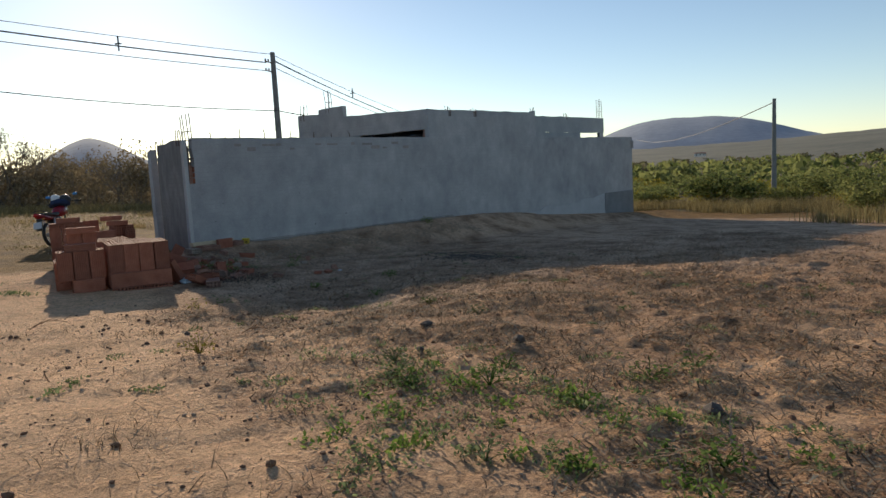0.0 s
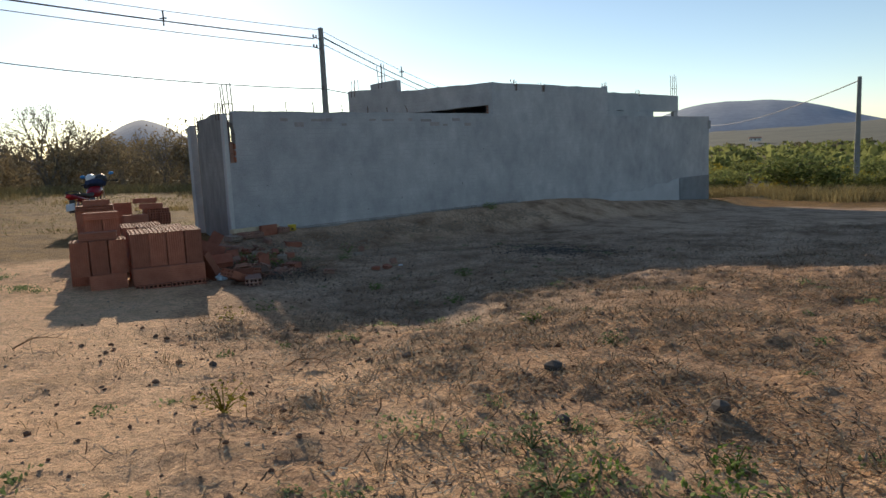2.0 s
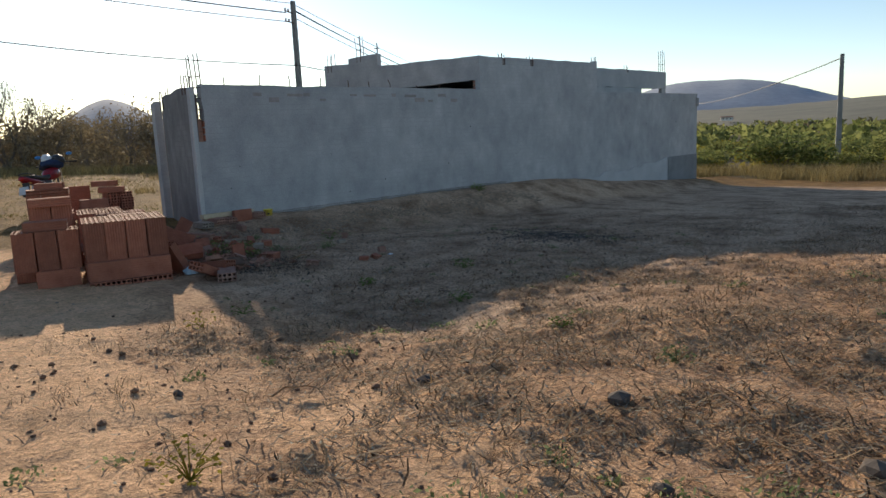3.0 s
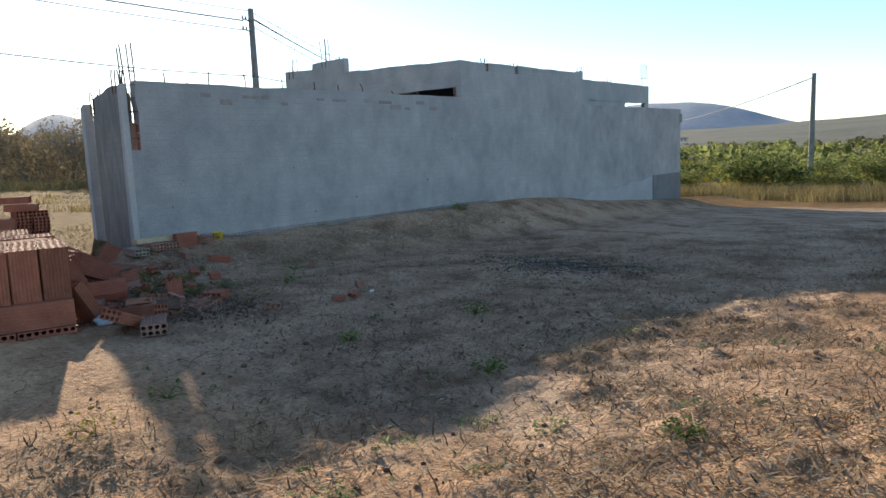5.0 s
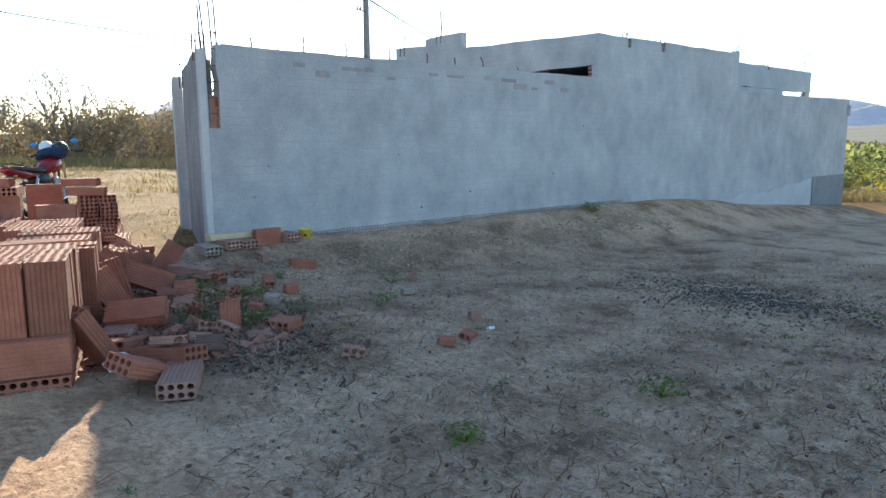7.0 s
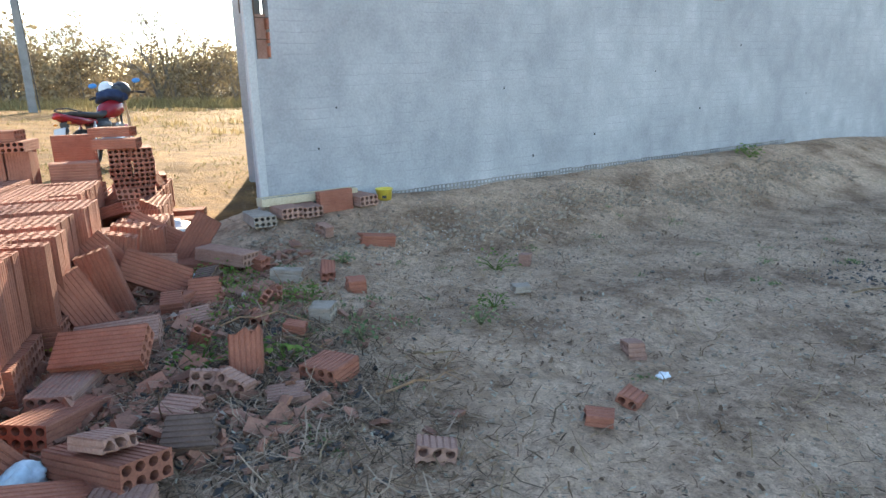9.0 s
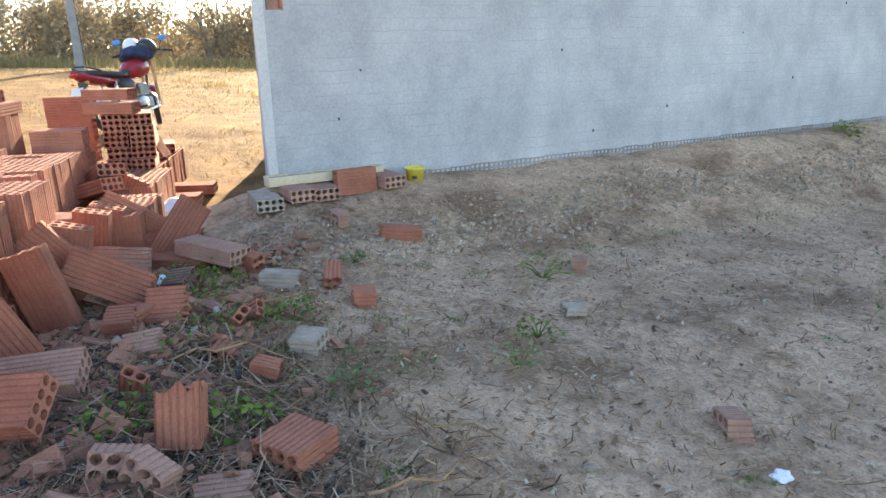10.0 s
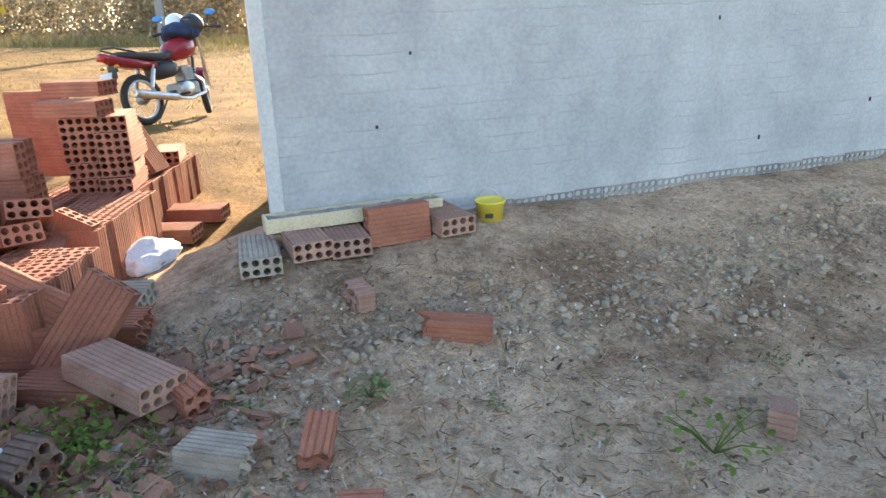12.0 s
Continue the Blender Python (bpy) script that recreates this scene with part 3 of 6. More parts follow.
def hollow_brick_mesh(name, material, length=BL, cols=4, rows=2, broken=None, ribs=True):
    """Length along z, width along x, thickness along y, resting on z = 0."""
    vs, fs = [], []
    cw, ch = BW / 4, BH / 2
    w, h = cw * cols, ch * rows
    seg = 8

    def vert(x, y, z):
        vs.append((x - w / 2, y - h / 2, z))
        return len(vs) - 1

    def torn(px, py):
        if broken is None:
            return length
        k = 0.5 + 0.5 * noise.noise((px * 28 + len(name), py * 28, length * 9))
        return length * (1 - broken * (0.25 * px / w + 0.75 * k))

    for top in (False, True):
        for i in range(cols):
            for j in range(rows):
                x0, y0 = i * cw, j * ch
                cx, cy = x0 + cw / 2, y0 + ch / 2
                lift = lambda px, py: 0.0 if not top else torn(px, py)
                sq = [(x0 + cw, cy), (x0 + cw, y0 + ch), (cx, y0 + ch), (x0, y0 + ch), (x0, cy), (x0, y0), (cx, y0), (x0 + cw, y0)]
                outer = [vert(px, py, lift(px, py)) for px, py in sq]
                rx, ry = cw * 0.38, ch * 0.38
                rim = [(cx + rx * math.cos(2 * math.pi * k / seg), cy + ry * math.sin(2 * math.pi * k / seg)) for k in range(seg)]
                inner = [vert(px, py, lift(px, py)) for px, py in rim]
                deep = [vert(cx + (px - cx) * 0.97, cy + (py - cy) * 0.97, min(0.12, length * 0.4) if not top else max(length - 0.12, length * 0.42) if broken is None else length * 0.42) for px, py in rim]
                for k in range(seg):
                    q = (k + 1) % seg
                    a = (outer[k], outer[q], inner[q], inner[k])
                    b = (inner[k], inner[q], deep[q], deep[k])
                    fs.append(a if top else a[::-1])
                    fs.append(b if top else b[::-1])
                fs.append(tuple(deep) if top else tuple(deep[::-1]))
    # ribbed sides
    prof = []
    nr = cols * 2
    d = 0.0042 if ribs else 0
    for k in range(nr):
        a = w * k / nr
        prof += [(a + 0.001, 0), (a + w / nr - 0.0085, 0), (a + w / nr - 0.006, d), (a + w / nr - 0.0015, d)]
    side = list(prof) + [(w, 0.003)]
    mr = rows * 2
    for k in range(mr):
        a = h * k / mr
        side += [(w, a + 0.003), (w, a + h / mr - 0.005), (w - d, a + h / mr - 0.0035), (w - d, a + h / mr)]
    side += [(x, h - y) for x, y in reversed(prof)]
    for k in reversed(range(mr)):
        a = h * k / mr
        side += [(d, a + h / mr), (d, a + h / mr - 0.0035), (0, a + h / mr - 0.005), (0, a + 0.003)]
    lo = [vert(x, y, 0.0) for x, y in side]
    hi = [vert(x, y, torn(x, y)) for x, y in side]
    for k in range(len(side)):
        q = (k + 1) % len(side)
        fs.append((lo[k], lo[q], hi[q], hi[k]))
    me = bpy.data.meshes.new(name)
    me.from_pydata(vs, [], fs)
    me.materials.append(material)
    me["length"] = length
    return me


BRICK = hollow_brick_mesh("hollow_brick", CLAY)
BRICK_DUSTY = hollow_brick_mesh("hollow_brick_dusty", CLAY_DUSTY)
BRICK_PALE = hollow_brick_mesh("hollow_brick_pale", CLAY_PALE)
HALF = hollow_brick_mesh("broken_brick", CLAY, 0.24, 4, 2, 0.5)
HALF_NARROW = hollow_brick_mesh("broken_brick_narrow", CLAY, 0.2, 2, 2, 0.35)
HALF_PALE = hollow_brick_mesh("broken_brick_pale", CLAY_PALE, 0.24, 3, 2, 0.4)
HALF_THREE = hollow_brick_mesh("broken_brick_three", CLAY, 0.24, 3, 2, 0.5)
PALE_CHUNK = hollow_brick_mesh("pale_chunk", CLAY_PALE, 0.15, 3, 2, 0.3)
RED_CHUNK = hollow_brick_mesh("red_chunk", CLAY, 0.14, 3, 2, 0.3)
SHARD = hollow_brick_mesh("brick_shard", CLAY, 0.13, 2, 1, 0.3)
CHUNK = hollow_brick_mesh("brick_chunk", CLAY_DUSTY, 0.1, 3, 2, 0.4)
SHORT = hollow_brick_mesh("cut_brick", CLAY, 0.19)
SHARD_PALE = hollow_brick_mesh("pale_shard", CLAY_PALE, 0.13, 2, 1, 0.3)
SHELL = hollow_brick_mesh("brick_shell", CLAY_DUSTY, 0.2, 3, 1, 0.4)
LONG_RED = hollow_brick_mesh("broken_long_brick", CLAY, 0.32, 2, 2, 0.3)
HALF_BROWN = hollow_brick_mesh("broken_brown_brick", surface("weathered_clay", (0.12, 0.075, 0.055), (0.26, 0.165, 0.12), 9, 120, 0.95, vary=0.2), 0.22, 3, 2, 0.45)

STAND = pose(0, 0, 0)                                   # on end, holes up
FLAT = pose(0, 0, BH / 2, 90, 0, 0) @ pose(0, 0, -BL / 2)   # lying on the wide face
EDGE = pose(0, 0, BW / 2, 90, 0, 0) @ pose(0, 0, -BL / 2, 0, 0, 90)  # lying on the narrow side


def laid(mesh, edge=False):
    """Lays a brick of any length down, its middle over the origin."""
    return pose(0, 0, BW / 2 if edge else BH / 2, 90, 0, 0) @ pose(0, 0, -mesh["length"] / 2, 0, 0, 90 if edge else 0)


PILE_YAW = math.degrees(math.atan2(0.309, -0.951))


def sw(s, w):
    """Plan of the brick pile: s along it, w away from the house."""
    return -8.68 - 0.951 * s - 0.309 * w, 4.78 + 0.309 * s - 0.951 * w


LAID = []
LOOSE = "hollow clay bricks lying loose"


def brick(mesh, m, label, group="bricks of the pile", inner=False, name="hollow_brick"):
    LAID.append((mesh, m, label, group, inner, name))


def lay_bricks(limit=290):
    """The bricks nearest the walk are things of their own; covered and far ones are joined."""
    near = lambda b: (b[1].translation - Vector((-8.6, 6.2, 0.5))).length
    free = [b for b in LAID if b[3] == LOOSE]
    order = free + sorted((b for b in LAID if not b[4] and b[3] != LOOSE), key=near)
    rest = [b for b in LAID if b[4]] + order[limit:]
    for mesh, m, label, group, inner, name in order[:limit]:
        ob = new(name, mesh)
        ob.matrix_world = m
        tagged(ob, label, "brick", group)
    unit = box(-BW / 2, BW / 2, -BH / 2, BH / 2, 0.001, BL - 0.001)
    plain = bpy.data.meshes.new("plain_brick")
    unit.to_mesh(plain)
    unit.free()
    vs, fs, k = [], [], 0
    for mesh, m, label, group, inner, name in rest:
        me = plain if inner else mesh
        co = np.empty(len(me.vertices) * 3)
        me.vertices.foreach_get("co", co)
        co = co.reshape(-1, 3) @ np.array(m.to_3x3()).T + np.array(m.translation)
        vs.append(co)
        fs += [tuple(v + k for v in p.vertices) for p in me.polygons]
        k += len(co)
    tagged(raw("stacked_bricks", np.concatenate(vs), fs, CLAY_FAR), "orange-red hollow bricks in the heart of the pile", "bricks", kind="stuff")


STACKED = "orange-red hollow clay brick stacked in the pile"
pr = random.Random(21)


def tier(s0, s1, w0, w1, z, drop=0.0, mesh=None, covered=False):
    """One layer of bricks on end, wide faces towards the ends of the pile."""
    ns, nw = max(1, round((s1 - s0) / 0.094)), max(1, round((w1 - w0) / 0.196))
    for i in range(ns):
        for j in range(nw):
            if pr.random() < drop:
                continue
            x, y = sw(s0 + 0.047 + i * 0.094 + pr.uniform(-.004, .004), w0 + 0.098 + j * 0.196 + pr.uniform(-.006, .006))
            hid = covered and 0 < i < ns - 1 and 0 < j < nw - 1
            brick(mesh or BRICK, pose(x, y, z, pr.uniform(-.8, .8), pr.uniform(-.8, .8), PILE_YAW + 90 + pr.uniform(-2, 2)), STACKED, inner=hid)


def lying(s, w, z, along=0, turn=0, mode=None, mesh=None, label=STACKED, tilt=(0, 0)):
    x, y = sw(s, w)
    brick(mesh or BRICK, pose(x, y, z, tilt[0], tilt[1], PILE_YAW + 90 + along + turn) @ (mode if mode is not None else FLAT), label)


def edge_course(s0, s1, w0, w1, z):
    """Bricks on their narrow sides, long faces towards the ends of the pile."""
    ns, nw = max(1, round((s1 - s0) / 0.094)), max(1, round((w1 - w0) / 0.395))
    for i in range(ns):
        for j in range(nw):
            hid = 1 < i < ns - 2 and 0 < j < nw - 1
            x, y = sw(s0 + 0.047 + i * 0.094, w0 + 0.197 + j * 0.395 + pr.uniform(-.008, .008))
            brick(BRICK, pose(x, y, z, 0, 0, PILE_YAW + 180 + pr.uniform(-1.5, 1.5)) @ EDGE, STACKED, inner=hid)


def stack_bricks():
    G = lambda s, w: gz(*sw(s, w)) - 0.005
    # front block: a lying course, one on edge, one on end
    z = G(0.4, 0.3)
    for j in range(4):
        for i in range(2):
            lying(0.2 + i * 0.4, 0.1 + j * 0.196, z, turn=pr.uniform(-2, 2))
    edge_course(0.04, 0.85, 0.0, 0.79, z + 0.092)
    tier(0.12, 0.9, 0.0, 0.78, z + 0.284)
    # long middle block, an edge course under bricks on end
    z = G(1.6, 0.3)
    edge_course(0.95, 1.44, 0.0, 0.79, z)
    edge_course(1.5, 2.06, -0.06, 0.73, z)
    edge_course(2.1, 2.95, 0.02, 0.81, z)
    tier(0.97, 1.44, 0.04, 0.63, z + 0.192)
    tier(1.5, 1.9, -0.05, 0.54, z + 0.192, 0.04)
    tier(2.0, 2.42, 0.02, 0.61, z + 0.192, 0.04)
    tier(2.46, 2.88, -0.02, 0.57, z + 0.2)
    lying(1.3, 0.3, z + 0.584, along=90, turn=6)
    z = G(3.4, 0.5)
    edge_course(2.98, 4.1, 0.2, 0.99, z)
    tier(3.2, 4.1, 0.2, 0.8, z + 0.192, 0.06)
    edge_course(3.3, 4.5, 1.0, 1.39, z)
    tier(3.6, 4.55, 0.82, 1.21, z + 0.192)
    # tall stack at the back
    z = G(4.6, 1.1)
    tier(4.56, 5.0, 0.84, 1.43, z, covered=True)
    tier(4.64, 4.92, 0.84, 1.43, z + 0.394)
    for j in range(3):
        lying(4.8, 0.94 + j * 0.196, z + 0.786, turn=pr.uniform(-3, 3), mesh=BRICK_DUSTY)
    lying(4.78, 1.1, z + 0.878, along=80)
    # low blocks on the far side of the pile
    z = G(4.6, 0.1) - 0.06
    tier(4.2, 5.02, -0.2, 0.2, z)
    tier(5.05, 6.4, -0.08, 0.5, z - 0.01, covered=True)
    tier(3.25, 3.9, -0.33, 0.06, G(3.5, -0.1) - 0.06)
    tier(4.15, 5.0, 0.24, 0.82, z, covered=True)
    top = z + 0.39
    # lying stacks on top of them
    for k in range(5):
        for j in range(2):
            lying(5.26 + pr.uniform(-.03, .03), 0.04 + j * 0.2 + pr.uniform(-.015, .015), top - 0.005 + k * 0.091, turn=8 + pr.uniform(-4, 4))
    for k in range(2):
        for j in range(2):
            lying(4.66 + j * 0.11 + pr.uniform(-.015, .015), 0.52 + pr.uniform(-.02, .02), top + 0.002 + k * 0.192, along=86, turn=pr.uniform(-5, 5), mode=EDGE)
    lying(5.12, 0.22, top + 0.455, along=90, turn=-8, label="orange-red hollow brick lying loose on the stack")
    lying(5.42, 0.3, top + 0.546, along=78, label="orange-red hollow brick lying loose on the stack")
    for k in range(3):
        lying(5.7, 0.72, top - 0.005 + k * 0.19, along=84, turn=pr.uniform(-4, 4), mode=EDGE)
    lying(5.6, -0.03, top, along=80, mode=pose(0, 0, 0.0, 28, 0, 0), label="hollow clay brick leaning against the lying stack")
    lying(6.1, 0.05, top - 0.005, along=10)
    for k, (a, c, t) in enumerate(((4.05, 0.0, 20), (4.2, 0.28, -15), (3.95, 0.12, 60), (4.15, 0.1, 35))):
        lying(a, c, z + 0.29 + 0.05 * k, turn=t, tilt=(8 * k, -6), label="hollow brick tumbled on top of the pile")
    # four lying bricks with pale sides
    z = G(3.3, 0.1)
    for k in range(4):
        lying(3.18, 0.12, z + k * 0.091, along=90, turn=pr.uniform(-3, 3), mesh=BRICK_DUSTY, label="dusty pale hollow brick in a short lying stack")
    # blocks on the side away from the house
    z = G(0.5, 1.05)
    edge_course(0.25, 0.72, 0.85, 1.24, z)
    tier(0.28, 0.66, 0.82, 1.41, z + 0.192)
    tier(0.85, 1.6, 0.85, 1.44, z)
    tier(0.9, 1.3, 0.86, 1.25, z + 0.392)
    lying(0.95, 1.05, z + 0.784, along=90)
    lying(0.45, 1.1, z + 0.584, along=85)
    lying(1.9, 1.2, z, along=30, label="orange-red hollow brick lying beside the pile")
    tier(1.8, 2.7, 0.82, 1.4, G(2.2, 0.9), 0.1)
    edge_course(2.0, 2.6, 0.85, 1.24, G(2.2, 0.9) + 0.392)


stack_bricks()

# ---- holed course at the wall's foot ----
COURSE = surface("cement_smeared_clay", (0.19, 0.175, 0.165), (0.32, 0.3, 0.285), 9, 90, 0.95, vary=0.3)


def base_course():
    mesh = hollow_brick_mesh("course_brick", COURSE, 0.12, 4, 2)
    r = random.Random(12)
    for k in range(52):
        y = 8.36 + k * 0.197
        if y > 15.2:
            break
        ob = new("brick", mesh)
        ob.parent = front
        ob.matrix_world = Matrix(((0, 0, 1, WX - 0.117 + r.uniform(0, .008)), (1, 0, 0, y), (0, 1, 0, 0.205 + r.uniform(-.006, .006)), (0, 0, 0, 1)))


base_course()

# ---- loose bricks and rubble round the pile ----
OF_X = 90    # turn that lays a brick's length along x


def loose(mesh, x, y, z=0.0, turn=0, tilt=(0, 0), edge=False, label="orange-red hollow brick fallen beside the pile", name="hollow_brick"):
    brick(mesh, pose(x, y, gz(x, y) + z, tilt[0], tilt[1], turn) @ laid(mesh, edge), label, LOOSE, name=name)


# row in front of the wall
WALLROW = "hollow brick in a row at the wall's foot"
loose(BRICK_PALE, -12.24, 6.99, 0.0, OF_X - 4, label="pale mortar-caked hollow brick at the wall's foot")
loose(BRICK_DUSTY, -12.24, 7.21, 0.0, OF_X + 3, label=WALLROW)
loose(BRICK_DUSTY, -12.24, 7.41, 0.0, OF_X - 2, label=WALLROW)
loose(hollow_brick_mesh("sawn_brick", CLAY, 0.32), -12.17, 7.67, 0.0, 2, (0, -4), edge=True, label="red hollow brick set on edge at the wall's foot")
loose(BRICK_DUSTY, -12.24, 7.93, 0.0, OF_X + 6, label=WALLROW)
# tumbled from the near end of the pile
loose(BRICK_DUSTY, -8.42, 5.24, 0.0, 62, label="hollow brick lying flat, holes to the open ground")
loose(BRICK, -8.58, 5.1, 0.04, 20, (-24, 8))
loose(BRICK, -8.76, 5.3, 0.03, 118, (-6, 10), label="dark red hollow brick under a broken shell")
loose(SHELL, -8.72, 5.31, 0.125, 118, (-8, 14), label="pale ribbed shell broken off a brick", name="broken_brick")
loose(BRICK_DUSTY, -9.6, 5.28, 0.0, 60, label="dusty hollow brick half buried, holes to the open ground")
loose(BRICK, -9.3, 5.2, 0.0, 50, (-10, 0), label="dark red hollow brick in the rubble")
brick(BRICK, pose(-9.0, 5.04, gz(-9.0, 5.04) + 0.03, 0, 0, 20) @ pose(0, 0, 0, 32, 0, 0), "hollow brick leaning on the end of the pile", LOOSE)
# leaning on the long side
def set_brick(mesh, centre, length_dir, face_dir, label="orange-red hollow brick tumbled beside the pile", name="hollow_brick", long=BL):
    """A brick by its middle (z over the ground), the way its length runs and the way its wide face looks."""
    z = Vector(length_dir).normalized()
    y = Vector(face_dir)
    y = (y - z * y.dot(z)).normalized()
    x = y.cross(z)
    m = Matrix((x, y, z)).transposed().to_4x4()
    m.translation = Vector(centre) + Vector((0, 0, gz(centre[0], centre[1]))) - z * (long / 2)
    brick(mesh, m, label, LOOSE, name=name)


RIB = "ribbed hollow brick tipped over on the rubble"
set_brick(BRICK, (-10.3, 5.42, 0.17), (0.14, 0.42, -0.85), (0.8, 0.0, 0.5), "ribbed hollow brick leaning on the pile")
set_brick(BRICK, (-10.72, 5.58, 0.19), (0.1, 0.25, -0.95), (0.9, -0.3, 0.2), "hollow brick leaning upright on the pile")
set_brick(BRICK, (-10.77, 5.86, 0.18), (0.4, 0.82, -0.4), (0.85, -0.25, 0.45), RIB)
set_brick(BRICK, (-10.98, 5.66, 0.24), (0.2, 0.6, -0.75), (0.85, -0.3, 0.4), RIB)
set_brick(BRICK, (-11.1, 5.7, 0.2), (0.1, 0.2, 0.96), (0.9, -0.3, 0.0), "hollow brick standing on end by the pile")
set_brick(BRICK, (-11.86, 6.06, 0.27), (0.29, 0.8, -0.52), (0.8, -0.3, 0.5), "smooth-faced hollow brick slumped against the pile")
set_brick(BRICK, (-11.72, 6.08, 0.1), (0.3, 0.95, -0.05), (0.9, -0.3, 0.3), "hollow brick lying on edge under slumped ones")
set_brick(BRICK, (-11.6, 6.3, 0.22), (-0.1, 0.62, 0.78), (0.92, -0.3, 0.2), "orange hollow brick tipped on its corner, holes up")
set_brick(BRICK_DUSTY, (-11.3, 6.43, 0.13), (0.76, 0.62, -0.1), (0.0, 0.1, 1.0), "dusty ribbed brick with its holes showing")
set_brick(BRICK, (-11.42, 6.26, 0.05), (0.5, 0.86, 0.0), (0.0, 0.0, 1.0))
set_brick(BRICK_DUSTY, (-11.35, 5.9, 0.1), (-0.3, -0.93, 0.1), (0.8, -0.3, 0.3), "dusty hollow brick on edge in the rubble")
set_brick(BRICK, (-11.6, 5.82, 0.19), (0.1, 0.15, 0.97), (0.9, -0.3, 0.0), "hollow brick standing on end by the pile")
set_brick(BRICK, (-11.8, 5.9, 0.19), (0.15, 0.2, 0.95), (0.9, -0.3, 0.0), "hollow brick standing on end by the pile")
set_brick(HALF_NARROW, (-11.19, 6.62, 0.06), (0.75, 0.35, -0.1), (0.2, 0.1, 0.9), "pale narrow broken brick, two holes showing", "broken_brick", 0.2)
set_brick(HALF, (-11.95, 6.4, 0.09), (0.5, 0.85, 0.05), (0.1, 0, 1), "ribbed brick half by the pile", "broken_brick", 0.2)
# pale mesh chosen to paint the yellow sunlight falling on this brick
set_brick(BRICK_PALE, (-12.2, 6.3, 0.1), (0.4, 0.9, 0.02), (0.3, 0, 1), "hollow brick with yellow sunlight put in as a pale colour")
set_brick(BRICK_DUSTY, (-12.5, 6.0, 0.06), (0.85, 0.5, 0.0), (0, 0, 1))
set_brick(BRICK, (-12.35, 5.96, 0.16), (0.8, 0.55, 0.1), (0, 0.1, 1))
set_brick(BRICK, (-12.72, 6.1, 0.2), (0.1, 0.45, 0.88), (0.9, -0.3, 0.1), "hollow brick leaning on the stack")
set_brick(BRICK, (-13.5, 6.55, 0.05), (0.4, 0.9, 0.0), (0.0, 0.0, 1), "hollow brick lying flat by the bag")
set_brick(BRICK, (-13.9, 6.75, 0.05), (0.4, 0.9, 0.0), (0.0, 0.0, 1), "hollow brick lying flat by the far stack")
set_brick(BRICK, (-9.68, 5.42, 0.14), (0.5, 0.86, 0.06), (0.5, -0.2, 0.75), "dark red hollow brick lying in the rubble")
set_brick(BRICK_DUSTY, (-9.98, 5.52, 0.07), (0.3, 0.93, 0.05), (0.3, -0.2, 0.9), "brown weathered brick lying in the rubble")
set_brick(RED_CHUNK, (-10.42, 5.88, 0.06), (0.3, 0.93, 0.02), (0.3, 0, 1), "small ribbed piece of red brick", "broken_brick", 0.14)
set_brick(HALF, (-10.5, 6.1, 0.06), (0.4, 0.9, 0.03), (0.6, -0.2, 0.7), "red broken brick lying in the weeds", "broken_brick", 0.24)
set_brick(SHARD, (-10.26, 6.34, 0.05), (0.7, 0.1, 0.6), (0.3, -0.3, 0.8), "slim brown brick shard", "broken_brick", 0.13)
set_brick(SHARD, (-10.32, 6.42, 0.05), (0.6, 0.5, 0.5), (0.5, -0.3, 0.8), "slim brown brick shard", "broken_brick", 0.13)
set_brick(SHARD, (-9.78, 5.86, 0.08), (0.5, 0.1, 0.7), (0.8, -0.3, 0.4), "slim orange brick shard", "broken_brick", 0.13)
set_brick(SHELL, (-9.1, 5.62, 0.03), (0.7, 0.7, -0.05), (0.1, -0.1, 1), "pale ribbed shell broken off a brick", "broken_brick", 0.2)
set_brick(SHELL, (-9.06, 6.04, 0.025), (0.35, 0.92, 0.05), (0.05, -0.1, 1), "flat tan shell broken off a brick", "broken_brick", 0.2)
set_brick(SHELL, (-10.15, 5.95, 0.035), (0.2, 0.9, 0.1), (0.3, -0.2, 0.9), "flat tan shell broken off a brick", "broken_brick", 0.2)
set_brick(HALF_BROWN, (-8.82, 5.6, 0.06), (0.5, 0.86, 0.02), (0.4, -0.2, 0.85), "brown weathered brick half in dry litter", "broken_brick", 0.22)
set_brick(HALF_BROWN, (-10.9, 6.2, 0.07), (0.7, 0.5, 0.2), (0.3, -0.2, 0.85), "brown broken brick by the weeds", "broken_brick", 0.22)
set_brick(CHUNK, (-9.3, 5.76, 0.05), (0.8, -0.2, 0.2), (0.2, 0.1, 0.9), "dark hollow chunk of brick", "broken_brick", 0.1)
set_brick(CHUNK, (-9.2, 5.84, 0.05), (0.5, -0.6, 0.1), (0.2, 0.3, 0.9), "dark hollow chunk of brick", "broken_brick", 0.1)
x, y = sw(2.05, -0.52)
loose(HALF_NARROW, x, y, 0.0, 40, name="broken_brick", label="broken piece of hollow brick")
